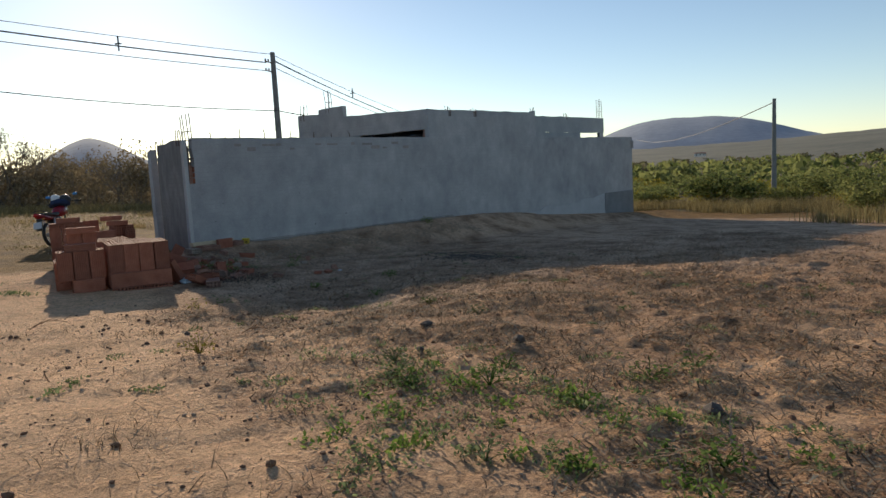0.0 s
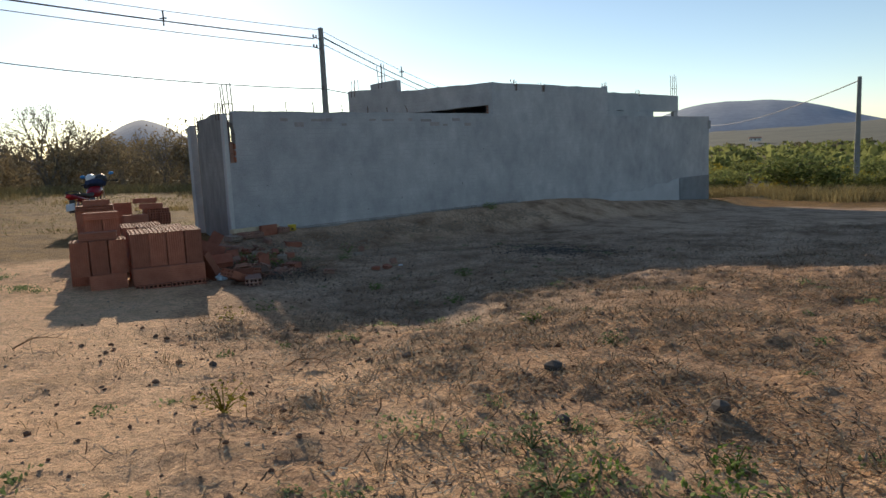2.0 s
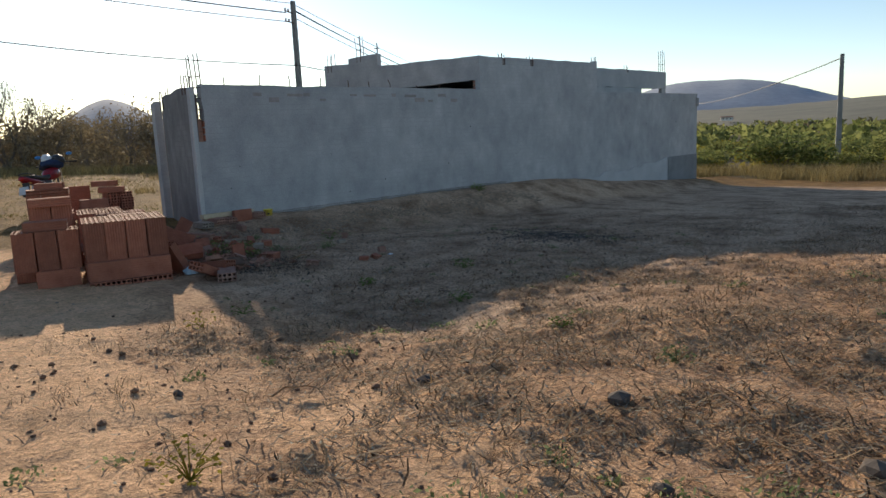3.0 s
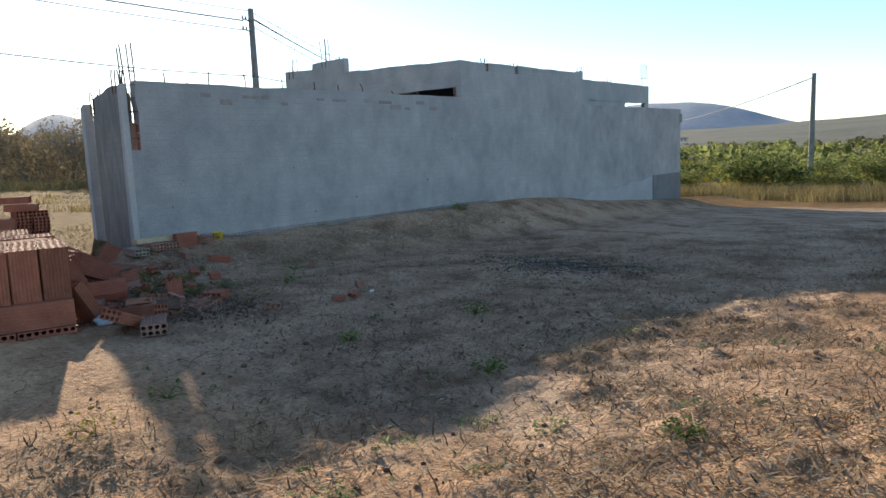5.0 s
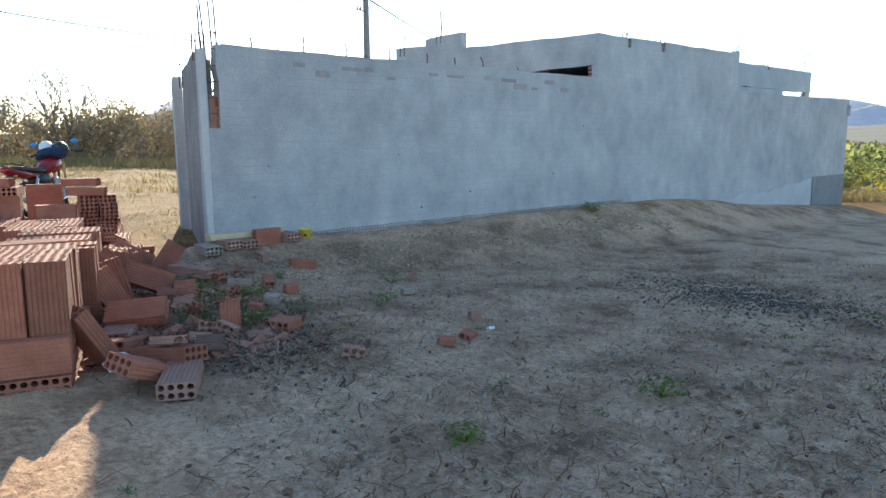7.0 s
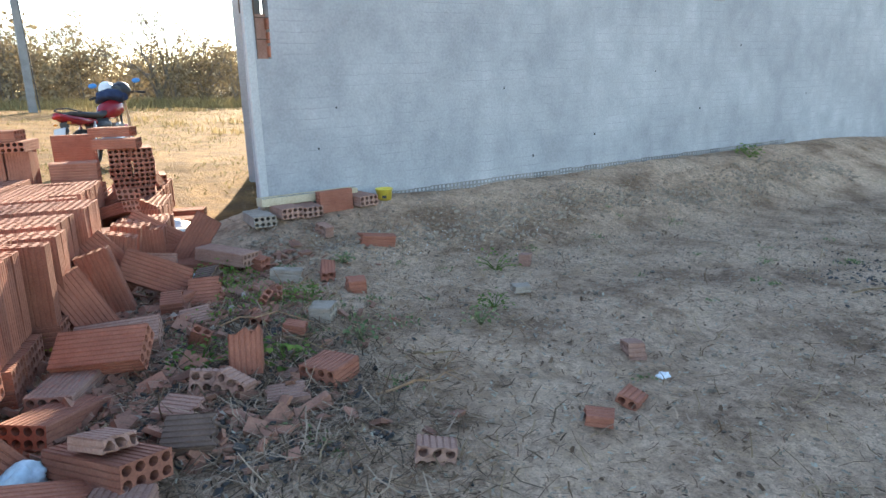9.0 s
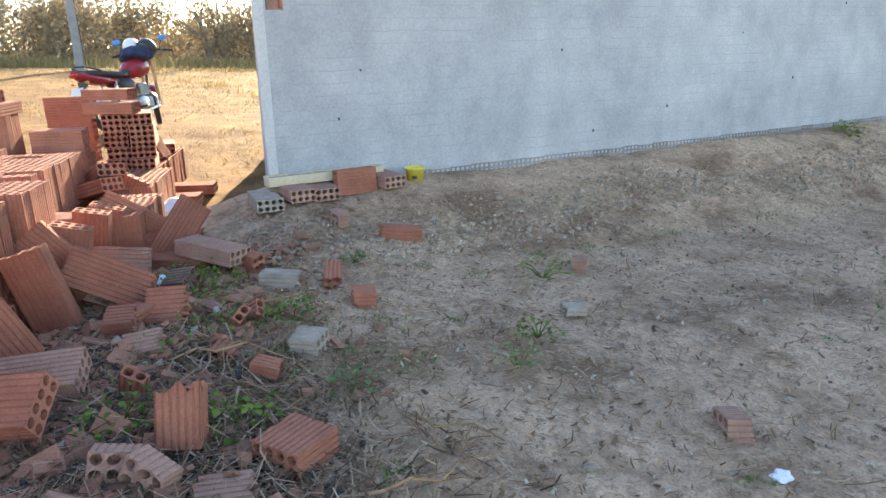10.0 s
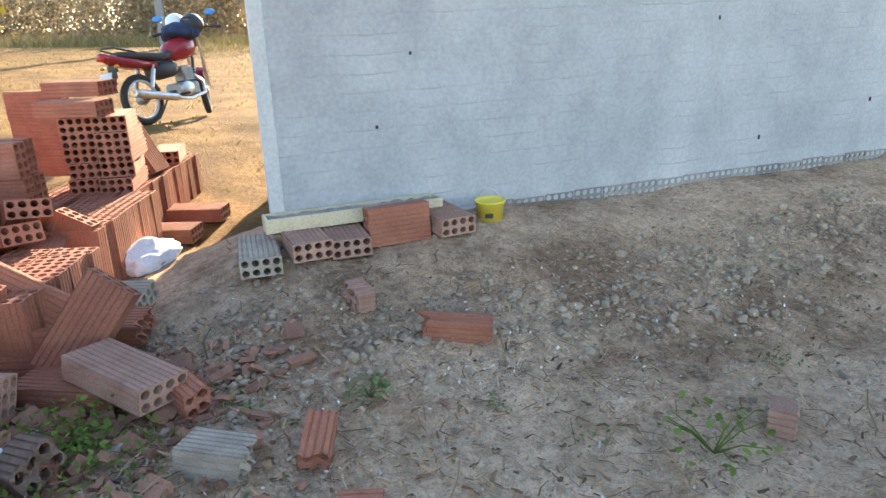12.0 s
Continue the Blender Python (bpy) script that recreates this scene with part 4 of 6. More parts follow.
# broken ones out on the ground
set_brick(HALF_THREE, (-9.42, 5.97, 0.11), (-0.35, 0.15, 0.92), (0.85, -0.4, 0.2), "broken ribbed brick standing upright in the weeds", "broken_brick", 0.24)
for mesh, x, y, turn, tilt, lab in ((SHORT, -9.2, 6.27, 30, (0, 0), "orange cut brick lying on bare ground"), (RED_CHUNK, -10.44, 7.0, -20, (0, 0), "broken red brick lying on bare ground"),
                                    (HALF_PALE, -10.82, 6.7, 150, (4, 6), "pale broken brick caked with mortar"), (PALE_CHUNK, -9.9, 6.53, -40, (0, 0), "pale grey broken brick half"),
                                    (HALF_NARROW, -10.82, 6.97, 70, (20, 10), "narrow broken brick shard"), (CHUNK, -11.66, 7.32, 10, (0, 10), "small broken red brick in gravel"),
                                    (LONG_RED, -11.34, 7.62, -22, (-6, 4), "long broken red brick lying in gravel"), (CHUNK, -8.68, 7.68, 150, (0, 12), "tan broken brick half sunk in the ground"),
                                    (SHARD, -8.24, 6.97, -50, (0, 0), "slim red brick shard on bare ground"), (SHARD, -8.32, 7.23, 20, (0, 20), "small brick shard on bare ground"),
                                    (CHUNK, -8.33, 6.27, 60, (0, 10), "dark broken brick sunk in dry litter"), (SHARD_PALE, -9.85, 7.9, -25, (0, 0), "pale flat piece of brick on bare ground"),
                                    (CHUNK, -10.45, 8.46, 130, (0, 8), "dark broken brick on bare ground"), (HALF_NARROW, -10.92, 6.2, 100, (0, 14), "broken brick shard by the weeds"),
                                    (SHARD, -9.75, 6.33, 140, (10, 0), "orange broken brick in the rubble"), (SHARD, -9.98, 6.2, 60, (0, 20), "orange broken brick in the rubble")):
    loose(mesh, x, y, -0.02 if x > -8.8 else -0.005, turn, tilt, label=lab, name="broken_brick")
lay_bricks()


def chunk_cloud(n, place, size, flat, seed, ground=True):
    """Angular broken pieces: squashed, knocked-about boxes. place(r) gives x, y, lift."""
    r = np.random.RandomState(seed)
    corner = np.array([(a, b, c) for a in (-1, 1) for b in (-1, 1) for c in (-1, 1)], float)
    quad = np.array(((0, 1, 3, 2), (4, 6, 7, 5), (0, 4, 5, 1), (2, 3, 7, 6), (0, 2, 6, 4), (1, 5, 7, 3)))
    vs, fs = [], []
    for k in range(n):
        x, y, lift = place(r)
        s = size(r)
        dims = np.array([s * r.uniform(0.7, 1.6), s * r.uniform(0.4, 0.9), s * flat * r.uniform(0.6, 1.3)]) / 2
        p = corner * dims * r.uniform(0.72, 1.1, (8, 3))
        e = Euler((r.normal(0, 0.35), r.normal(0, 0.35), r.uniform(0, 6.3))).to_matrix()
        p = p @ np.array(e).T
        z = gz(x, y) + lift - p[:, 2].min() * 0.6
        vs.append(p + (x, y, z))
        fs.append(quad + 8 * k)
    return np.concatenate(vs), np.concatenate(fs)


def rubble_place(r):
    s, w = r.uniform(0.3, 3.4), -abs(r.normal(0.52, 0.36))
    x, y = sw(s, w)
    return x + r.normal(0, .05), y + r.normal(0, .05), 0.0


tagged(raw("brick_rubble", *chunk_cloud(3000, rubble_place, lambda r: r.choice([0.02, 0.04, 0.065, 0.1], p=[.42, .34, .2, .04]), 0.28, 31), RUBBLE_CLAY), "broken clay brick shards strewn beside the pile", "rubble", kind="stuff")
tagged(raw("pale_rubble", *chunk_cloud(130, rubble_place, lambda r: r.uniform(0.015, 0.06), 0.3, 32), CLAY_PALE), "pale mortar crumbs among the brick shards", "rubble", kind="stuff")


def char_place(r):
    x, y = -9.5 + r.normal(0, .5), 5.82 + r.normal(0, .24)
    return x, y, 0.0


tagged(raw("charred_chips", *chunk_cloud(3400, char_place, lambda r: r.uniform(0.006, 0.036), 0.4, 33), surface("charred_litter", (0.03, 0.028, 0.027), (0.1, 0.09, 0.085), 20, 90, 0.95, vary=0.3, island=True)), "blackish chips and litter in the rubble", "litter", kind="stuff")


def pebbles(n, place, size, seed):
    """Rounded stones from a low ball knocked out of shape."""
    bm = bmesh.new()
    bmesh.ops.create_icosphere(bm, subdivisions=1, radius=1)
    bv = np.array([v.co[:] for v in bm.verts])
    bf = np.array([[v.index for v in f.verts] for f in bm.faces])
    bm.free()
    r = np.random.RandomState(seed)
    vs, fs = [], []
    for k in range(n):
        x, y = place(r)
        s = size(r)
        p = bv * (s * r.uniform(0.7, 1.2), s * r.uniform(0.6, 1.0), s * r.uniform(0.45, 0.8)) * r.uniform(0.74, 1.16, (len(bv), 1))
        a = r.uniform(0, 6.3)
        c, d = math.cos(a), math.sin(a)
        p = np.stack([p[:, 0] * c - p[:, 1] * d, p[:, 0] * d + p[:, 1] * c, p[:, 2]], -1)
        vs.append(p + (x, y, gz(x, y) + s * 0.25))
        fs.append(bf + len(bv) * k)
    return np.concatenate(vs), np.concatenate(fs)


def ridge_place(r):
    y = 7.2 + 7.8 * r.rand()
    return -11.5 + r.normal(0, 0.17) + 0.12 * math.sin(y * 1.7) + (0.1 if y < 7.6 else 0), y


tagged(raw("rubble_stones", *pebbles(4200, ridge_place, lambda r: r.choice([0.007, 0.012, 0.02, 0.032], p=[.4, .36, .19, .05]), 41), STONE), "grey-brown stones in a low ridge along the wall", "stones", kind="stuff")
tagged(raw("stone_ridge_foot", *pebbles(260, lambda r: (-11.5 + r.normal(0, .35), 6.85 + r.normal(0, .22)), lambda r: r.uniform(0.007, 0.026), 42), STONE), "grey-brown stones by the corner of the wall", "stones", kind="stuff")
tagged(raw("gravel", *pebbles(2600, lambda r: (r.uniform(-12.4, 0.5), r.uniform(0.6, 12) if r.rand() < .8 else r.uniform(12, 20)), lambda r: r.choice([0.005, 0.009, 0.016], p=[.6, .3, .1]), 43), STONE), "small stones scattered on the soil", "gravel", kind="stuff")
tagged(raw("wall_foot_gravel", *pebbles(1500, lambda r: (-12.4 + abs(r.normal(0, .75)), r.uniform(6.8, 18)), lambda r: r.uniform(0.005, 0.016), 44), STONE), "gravel on the bank against the wall", "gravel", kind="stuff")
tagged(raw("soil_crumbs", *chunk_cloud(3600, lambda r: (r.uniform(-12, -5.4), r.uniform(5.2, 13), 0.0), lambda r: r.choice([0.008, 0.014, 0.025], p=[.55, .35, .1]), 0.6, 46), surface("crumbs", (0.13, 0.09, 0.065), (0.5, 0.42, 0.33), 5, 60, 0.95, vary=0.6, island=True)), "crumbs of soil and litter on bare ground", "crumbs", kind="stuff")
tagged(raw("burnt_patch", *chunk_cloud(3000, lambda r: (-7.7 + r.normal(0, .6), 10.4 + r.normal(0, .4), 0.0), lambda r: r.uniform(0.005, 0.026), 0.35, 47), surface("ash", (0.025, 0.025, 0.025), (0.14, 0.135, 0.13), 20, 90, 0.95, vary=0.3, island=True)), "black ash and charred litter on the ground", "ash", kind="stuff")
tagged(raw("soil_clods", *pebbles(1500, lambda r: (r.uniform(-7.5, 1.0), r.uniform(0.8, 9)), lambda r: r.choice([0.008, 0.015, 0.028], p=[.6, .33, .07]), 45), surface("dark_clod", (0.11, 0.06, 0.038), (0.24, 0.14, 0.085), 9, 80, 0.95, vary=0.3, island=True)), "dark clods of soil on the sand", "clods", kind="stuff")
for nm, x, y, s in (("stone", -0.58, 3.47, 0.075), ("stone", -5.1, 3.1, 0.04), ("stone", -2.7, 3.6, 0.045), ("stone", -4.2, 4.0, 0.05), ("stone", -3.2, 4.2, 0.06), ("stone", -2.2, 4.1, 0.06)):
    v, f = pebbles(1, lambda r, x=x, y=y: (x, y), lambda r, s=s: s, int(s * 1000 + x * -10))
    tagged(raw(nm, v, f, surface("dark_stone", (0.06, 0.05, 0.045), (0.14, 0.11, 0.09), 12, 90, 0.95)), "dark stone lying on the mown ground", "stone", "loose stones")


def form_trough():
    """Shallow board form with mortar in it, behind the row of bricks."""
    x, y = -12.36, 7.5
    g = empty("mortar_trough", x, y, gz(-12.3, 7.5) + 0.085)
    g.rotation_euler = (0, radians(-4), 0)
    for dims, nm in (((-0.075, -0.057, -0.46, 0.46, 0, 0.075), "board"), ((0.057, 0.075, -0.46, 0.46, 0, 0.07), "board"), ((-0.055, 0.055, -0.46, -0.442, 0, 0.07), "board"), ((-0.055, 0.055, 0.442, 0.46, 0, 0.07), "board"), ((-0.055, 0.055, -0.44, 0.44, 0.002, 0.014), "bottom")):
        part(nm, box(*dims, 0.003), FORMWOOD, g)
    bm = bmesh.new()
    bmesh.ops.create_grid(bm, x_segments=5, y_segments=30, size=0.5)
    r = random.Random(2)
    for v in bm.verts:
        v.co = (v.co.x * 0.105, v.co.y * 0.86, 0.05 + r.uniform(0, 0.02))
    part("mortar", bm, CEMENT, g, "dried grey mortar")
    tagged(g, "shallow wooden trough of dried mortar by the wall", "trough")
    for y0 in (7.12, 7.86):
        x0 = -12.37
        tagged(part("prop_stone", box(x0 - 0.05, x0 + 0.05, y0 - 0.06, y0 + 0.06, gz(x0, y0) - 0.03, gz(-12.3, 7.5) + 0.084, 0.012), STONE, None), "grey block propping up the trough", "stone")


form_trough()


def bucket():
    x, y = -12.24, 8.21
    g = empty("bucket", x, y, gz(x, y) - 0.02, 25)
    g.scale = (0.82, 0.82, 0.74)
    part("body", lathe([(0.0, 0.003), (0.07, 0.003), (0.078, 0.0), (0.095, 0.15), (0.102, 0.152), (0.103, 0.165), (0.097, 0.166), (0.092, 0.15), (0.075, 0.012), (0.0, 0.012)], 24), YELLOW_TUB, g)
    pts = [(0.1 * math.cos(a), 0.02 - 0.03 * math.sin(a), 0.15 + 0.1 * math.sin(a)) for a in [math.pi * k / 12 for k in range(13)]]
    part("handle", tube_bm(pts, 0.0025, 5), CHROME, g, "thin wire handle")
    for k in range(3):
        a = -1.1 + k * 0.16
        part("label_bar", box(0.0855, 0.0885, -0.011, 0.011, 0.05 + 0.0 * k, 0.085, 0.001), BLACK_PLASTIC, g).matrix_local = pose(0, 0, 0, 0, 0, math.degrees(a))
    return tagged(g, "yellow plastic bucket with wire handle by the wall", "bucket")


bucket()


def bag(name, x, y, z, dims, mat, seed, label):
    bm = bmesh.new()
    bmesh.ops.create_icosphere(bm, subdivisions=4, radius=1)
    for v in bm.verts:
        n = noise.noise(v.co * 1.7 + Vector((seed, 0, 0))) * 0.35 + noise.noise(v.co * 5 + Vector((0, seed, 0))) * 0.16
        v.co *= 1 + n
        v.co.z = max(v.co.z, -0.35)
        v.co = Vector((v.co.x * dims[0], v.co.y * dims[1], (v.co.z + 0.35) * dims[2]))
    for f in bm.faces:
        f.smooth = True
    ob = part(name, bm, mat, None)
    ob.matrix_world = pose(x, y, z, 0, 0, seed * 40)
    return tagged(ob, label, "bag")


bag("plastic_bag", -12.98, 6.42, gz(-12.98, 6.42), (0.14, 0.21, 0.1), WHITE_BAG, 1, "crumpled white plastic bag beside the pile")
bag("plastic_bag", -10.98, 6.07, gz(-10.98, 6.07) + 0.01, (0.07, 0.05, 0.07), BLUE_BAG, 2, "small pale plastic bag in the weeds")
bag("plastic_bag", -8.86, 5.06, gz(-8.86, 5.06), (0.09, 0.06, 0.06), BLUE_BAG, 3, "pale blue plastic bag among fallen bricks")
bag("plastic_bag", -11.25, 6.0, gz(-11.25, 6.0) + 0.05, (0.03, 0.05, 0.025), WHITE_BAG, 4, "scrap of white plastic on broken bricks")
bag("paper_scrap", -8.43, 7.59, gz(-8.43, 7.59), (0.028, 0.04, 0.012), WHITE_BAG, 5, "scrap of white paper on bare ground")


# ---- motorcycle ----
def wheel(parent, x, steer=0.0, name="wheel"):
    w = empty(name, 0, 0, 0)
    w.parent = parent
    w.matrix_local = pose(x, 0, 0.3, 0, 0, steer)
    part("tyre", lathe([(0.235, -0.03), (0.262, -0.042), (0.287, -0.035), (0.3, -0.012), (0.3, 0.012), (0.287, 0.035), (0.262, 0.042), (0.235, 0.03), (0.235, -0.03)], 36, "y"), RUBBER, w)
    part("rim", lathe([(0.212, -0.02), (0.236, -0.026), (0.24, 0.0), (0.236, 0.026), (0.212, 0.02), (0.206, 0), (0.212, -0.02)], 36, "y"), CHROME, w)
    part("hub", lathe([(0.0, -0.06), (0.055, -0.055), (0.06, 0.0), (0.055, 0.055), (0.0, 0.06)], 16, "y"), ENGINE, w)
    for k in range(18):
        a = 2 * math.pi * k / 18
        b = a + (0.35 if k % 2 else -0.35)
        sd = 0.04 if k % 4 < 2 else -0.04
        part("spoke", tube_bm([(0.055 * math.cos(b), sd, 0.055 * math.sin(b)), (0.212 * math.cos(a), 0, 0.212 * math.sin(a))], 0.0022, 4), CHROME, w)
    return w


def ball(cx, cy, cz, rx, ry, rz, sub=3, m=None):
    bm = bmesh.new()
    bmesh.ops.create_icosphere(bm, subdivisions=sub, radius=1)
    for v in bm.verts:
        v.co = Vector((cx + v.co.x * rx, cy + v.co.y * ry, cz + v.co.z * rz))
    for f in bm.faces:
        f.smooth = True
    return bm


def loft(sections, closed=True):
    """Skin over rings of (x, half width, low z, high z, squareness)."""
    bm = bmesh.new()
    rings = []
    for x, hw, z0, z1, q in sections:
        ring = []
        for k in range(14):
            a = 2 * math.pi * k / 14
            c, s = math.cos(a), math.sin(a)
            c, s = math.copysign(abs(c) ** q, c), math.copysign(abs(s) ** q, s)
            ring.append(bm.verts.new((x, hw * c, (z0 + z1) / 2 + (z1 - z0) / 2 * s)))
        rings.append(ring)
    for a, b in zip(rings, rings[1:]):
        for k in range(14):
            bm.faces.new((a[k], a[(k + 1) % 14], b[(k + 1) % 14], b[k]))
    bm.faces.new(rings[0][::-1])
    bm.faces.new(rings[-1])
    bmesh.ops.recalc_face_normals(bm, faces=bm.faces[:])
    for f in bm.faces:
        f.smooth = True
    return bm


def motorcycle():
    rx, ry, fx, fy = -18.05, 6.38, -18.95, 7.3
    yaw = math.degrees(math.atan2(fy - ry, fx - rx))
    g = empty("motorcycle", rx, ry, gz(rx, ry))
    g.matrix_world = pose(rx, ry, gz(rx, ry) - 0.004, 0, 0, yaw) @ pose(0, 0, 0, -8, 0, 0)
    wheel(g, 0.0)
    wheel(g, 1.28, 0).matrix_local = pose(1.0, 0, 0.86, 0, 0, 40) @ pose(0.3, 0, -0.56)
    P = lambda nm, bm, mat, label="": part(nm, bm, mat, g, label)
    P("swingarm", merge(tube_bm([(0, 0.09, 0.3), (0.45, 0.09, 0.34)], 0.02, 8), tube_bm([(0, -0.09, 0.3), (0.45, -0.09, 0.34)], 0.02, 8)), BLACK_PLASTIC)
    P("frame", merge(tube_bm([(0.1, 0.07, 0.72), (0.5, 0.06, 0.7), (0.95, 0.03, 0.86)], 0.018, 8), tube_bm([(0.1, -0.07, 0.72), (0.5, -0.06, 0.7), (0.95, -0.03, 0.86)], 0.018, 8), tube_bm([(0.98, 0, 0.84), (0.9, 0, 0.42), (0.5, 0, 0.26)], 0.02, 8)), BLACK_PLASTIC)
    for sd in (0.14, -0.14):
        P("shock_absorber", merge(tube_bm([(0.02, sd, 0.34), (0.18, sd * 0.9, 0.68)], 0.012, 8), tube_bm([(0.06, sd, 0.42), (0.16, sd * 0.92, 0.63)], 0.026, 10)), CHROME)
    P("engine", merge(box(0.5, 0.86, -0.13, 0.13, 0.26, 0.44, 0.03), box(0.66, 0.84, -0.09, 0.09, 0.44, 0.64, 0.02), *[box(0.64, 0.86, -0.11, 0.11, 0.46 + k * 0.032, 0.466 + k * 0.032) for k in range(5)]), ENGINE)
    P("crankcase_cover", merge(ball(0.62, -0.14, 0.36, 0.11, 0.03, 0.09), ball(0.62, 0.14, 0.36, 0.11, 0.03, 0.09)), CHROME)
    P("exhaust_pipe", tube_bm([(0.84, -0.06, 0.52), (0.94, -0.1, 0.42), (0.9, -0.14, 0.28), (0.6, -0.17, 0.23), (0.4, -0.18, 0.26)], 0.02, 10), CHROME, "bent chrome exhaust pipe")
    P("muffler", tube_bm([(0.42, -0.18, 0.255), (0.36, -0.18, 0.27), (-0.2, -0.19, 0.37), (-0.24, -0.19, 0.375)], [0.024, 0.045, 0.05, 0.03], 14), CHROME, "chrome muffler")
    P("fuel_tank", loft([(0.5, 0.07, 0.72, 0.84, 0.8), (0.58, 0.12, 0.7, 0.94, 0.75), (0.74, 0.15, 0.7, 1.0, 0.75), (0.9, 0.14, 0.74, 0.99, 0.75), (1.0, 0.06, 0.8, 0.94, 0.8)]), RED_PAINT, "dark red fuel tank")
    P("side_cover", merge(loft([(0.22, 0.1, 0.55, 0.68, 0.8), (0.34, 0.12, 0.5, 0.72, 0.75), (0.52, 0.12, 0.52, 0.72, 0.75), (0.6, 0.08, 0.56, 0.7, 0.8)])), BLACK_PLASTIC)
    P("seat", loft([(-0.22, 0.08, 0.8, 0.86, 0.7), (-0.1, 0.12, 0.77, 0.86, 0.65), (0.2, 0.13, 0.74, 0.83, 0.65), (0.4, 0.12, 0.72, 0.81, 0.65), (0.56, 0.09, 0.76, 0.86, 0.7)]), SEAT_VINYL, "black padded seat")
    P("tail_cowl", loft([(-0.42, 0.05, 0.79, 0.86, 0.7), (-0.3, 0.1, 0.72, 0.83, 0.7), (-0.05, 0.13, 0.66, 0.78, 0.7), (0.25, 0.12, 0.62, 0.74, 0.7)]), RED_PAINT, "dark red tail cowl")
    P("grab_rail", tube_bm([(-0.05, 0.13, 0.84), (-0.3, 0.11, 0.9), (-0.36, 0, 0.91), (-0.3, -0.11, 0.9), (-0.05, -0.13, 0.84)], 0.011, 8), BLACK_PLASTIC)
    P("tail_lamp", ball(-0.42, 0, 0.8, 0.04, 0.07, 0.035, 2), LAMP_RED)
    P("rear_fender", merge(*[box(-0.32 - 0.03 * k, -0.28 - 0.03 * k, -0.07, 0.07, 0.64 - 0.07 * k, 0.72 - 0.07 * k, 0.008) for k in range(4)]), BLACK_PLASTIC)
    b = box(-0.006, 0.006, -0.1, 0.1, -0.085, 0.085, 0.004)
    bmesh.ops.transform(b, matrix=pose(-0.44, 0, 0.56, 0, 22, 0), verts=b.verts[:])
    plate = P("number_plate", b, PLATE_GREY, "grey number plate")
    for sd in (0.12, -0.12):
        P("indicator", ball(-0.34, sd, 0.7, 0.03, 0.03, 0.02, 2), surface("amber_lens", (0.6, 0.25, 0.02), (0.7, 0.3, 0.03), 8, 50, 0.3))
    # steered front end
    st = empty("front_fork", 0, 0, 0)
    st.parent = g
    st.matrix_local = pose(1.0, 0, 0.86, 0, 0, 40)
    for sd in (0.085, -0.085):
        part("fork_leg", tube_bm([(0.3, sd, -0.56), (0.16, sd, -0.24), (-0.03, sd, 0.14)], [0.026, 0.025, 0.017], 10), CHROME, st)
    arc = []
    for k in range(9):
        a = radians(20 + k * 17)
        arc.append((0.28 + 0.325 * math.cos(a), 0, -0.56 + 0.325 * math.sin(a)))
    bm = bmesh.new()
    rows = [[bm.verts.new((p[0], sd, p[2] - abs(sd) * 0.3)) for sd in (-0.055, -0.03, 0, 0.03, 0.055)] for p in arc]
    for a, c in zip(rows, rows[1:]):
        for k in range(4):
            bm.faces.new((a[k], a[k + 1], c[k + 1], c[k]))
    bmesh.ops.solidify(bm, geom=bm.faces[:], thickness=0.006)
    part("front_fender", bm, RED_PAINT, st)
    part("handlebar", tube_bm([(-0.16, 0.37, 0.19), (-0.06, 0.22, 0.22), (-0.02, 0.08, 0.16), (-0.02, -0.08, 0.16), (-0.06, -0.22, 0.22), (-0.16, -0.37, 0.19)], 0.011, 8), BLACK_PLASTIC, st)
    for sd in (1, -1):
        part("grip", tube_bm([(-0.19, sd * 0.41, 0.18), (-0.11, sd * 0.3, 0.205)], 0.018, 10), RUBBER, st)
        part("mirror_stem", tube_bm([(-0.08, sd * 0.24, 0.22), (-0.1, sd * 0.3, 0.36)], 0.006, 6), BLACK_PLASTIC, st)
        part("mirror", ball(-0.1, sd * 0.32, 0.385, 0.015, 0.065, 0.04, 2), BLUE_CLOTH, st, "mirror with bright blue back")
    part("headlamp", ball(0.12, 0, 0.09, 0.09, 0.09, 0.1, 3), BLACK_PLASTIC, st)
    part("lens", ball(0.175, 0, 0.09, 0.045, 0.075, 0.085, 2), WHITE_SHELL, st)
    part("cluster", ball(0.02, 0, 0.19, 0.06, 0.09, 0.045, 2), BLACK_PLASTIC, st)
    P("side_stand", tube_bm([(0.5, 0.1, 0.3), (0.45, 0.2, 0.13), (0.43, 0.27, 0.045)], 0.011, 8), BLACK_PLASTIC)
    for sd in (1, -1):
        P("foot_peg", tube_bm([(0.52, sd * 0.1, 0.3), (0.52, sd * 0.25, 0.3)], 0.014, 8), RUBBER)
    tagged(g, "dark red motorcycle parked on its side stand on sand", "motorcycle")
    # jacket over the tank
    bm = ball(0, 0, 0, 0.21, 0.24, 0.13, 4)
    for v in bm.verts:
        v.co *= 1 + 0.22 * noise.noise(v.co * 9)
        v.co.z = v.co.z if v.co.z > 0 else v.co.z * (0.4 + 2.2 * abs(v.co.y))
    jk = part("jacket", bm, NAVY_CLOTH, None)
    jk.matrix_world = g.matrix_world @ pose(0.84, 0, 1.03, 0, 12, 0)
    tagged(jk, "navy jacket bundled on the motorcycle's tank", "jacket")
    # helmets hung on the bars
    hm = empty("helmet")
    hm.matrix_world = g.matrix_world @ pose(1.0, -0.1, 1.13, 20, -25, 150)
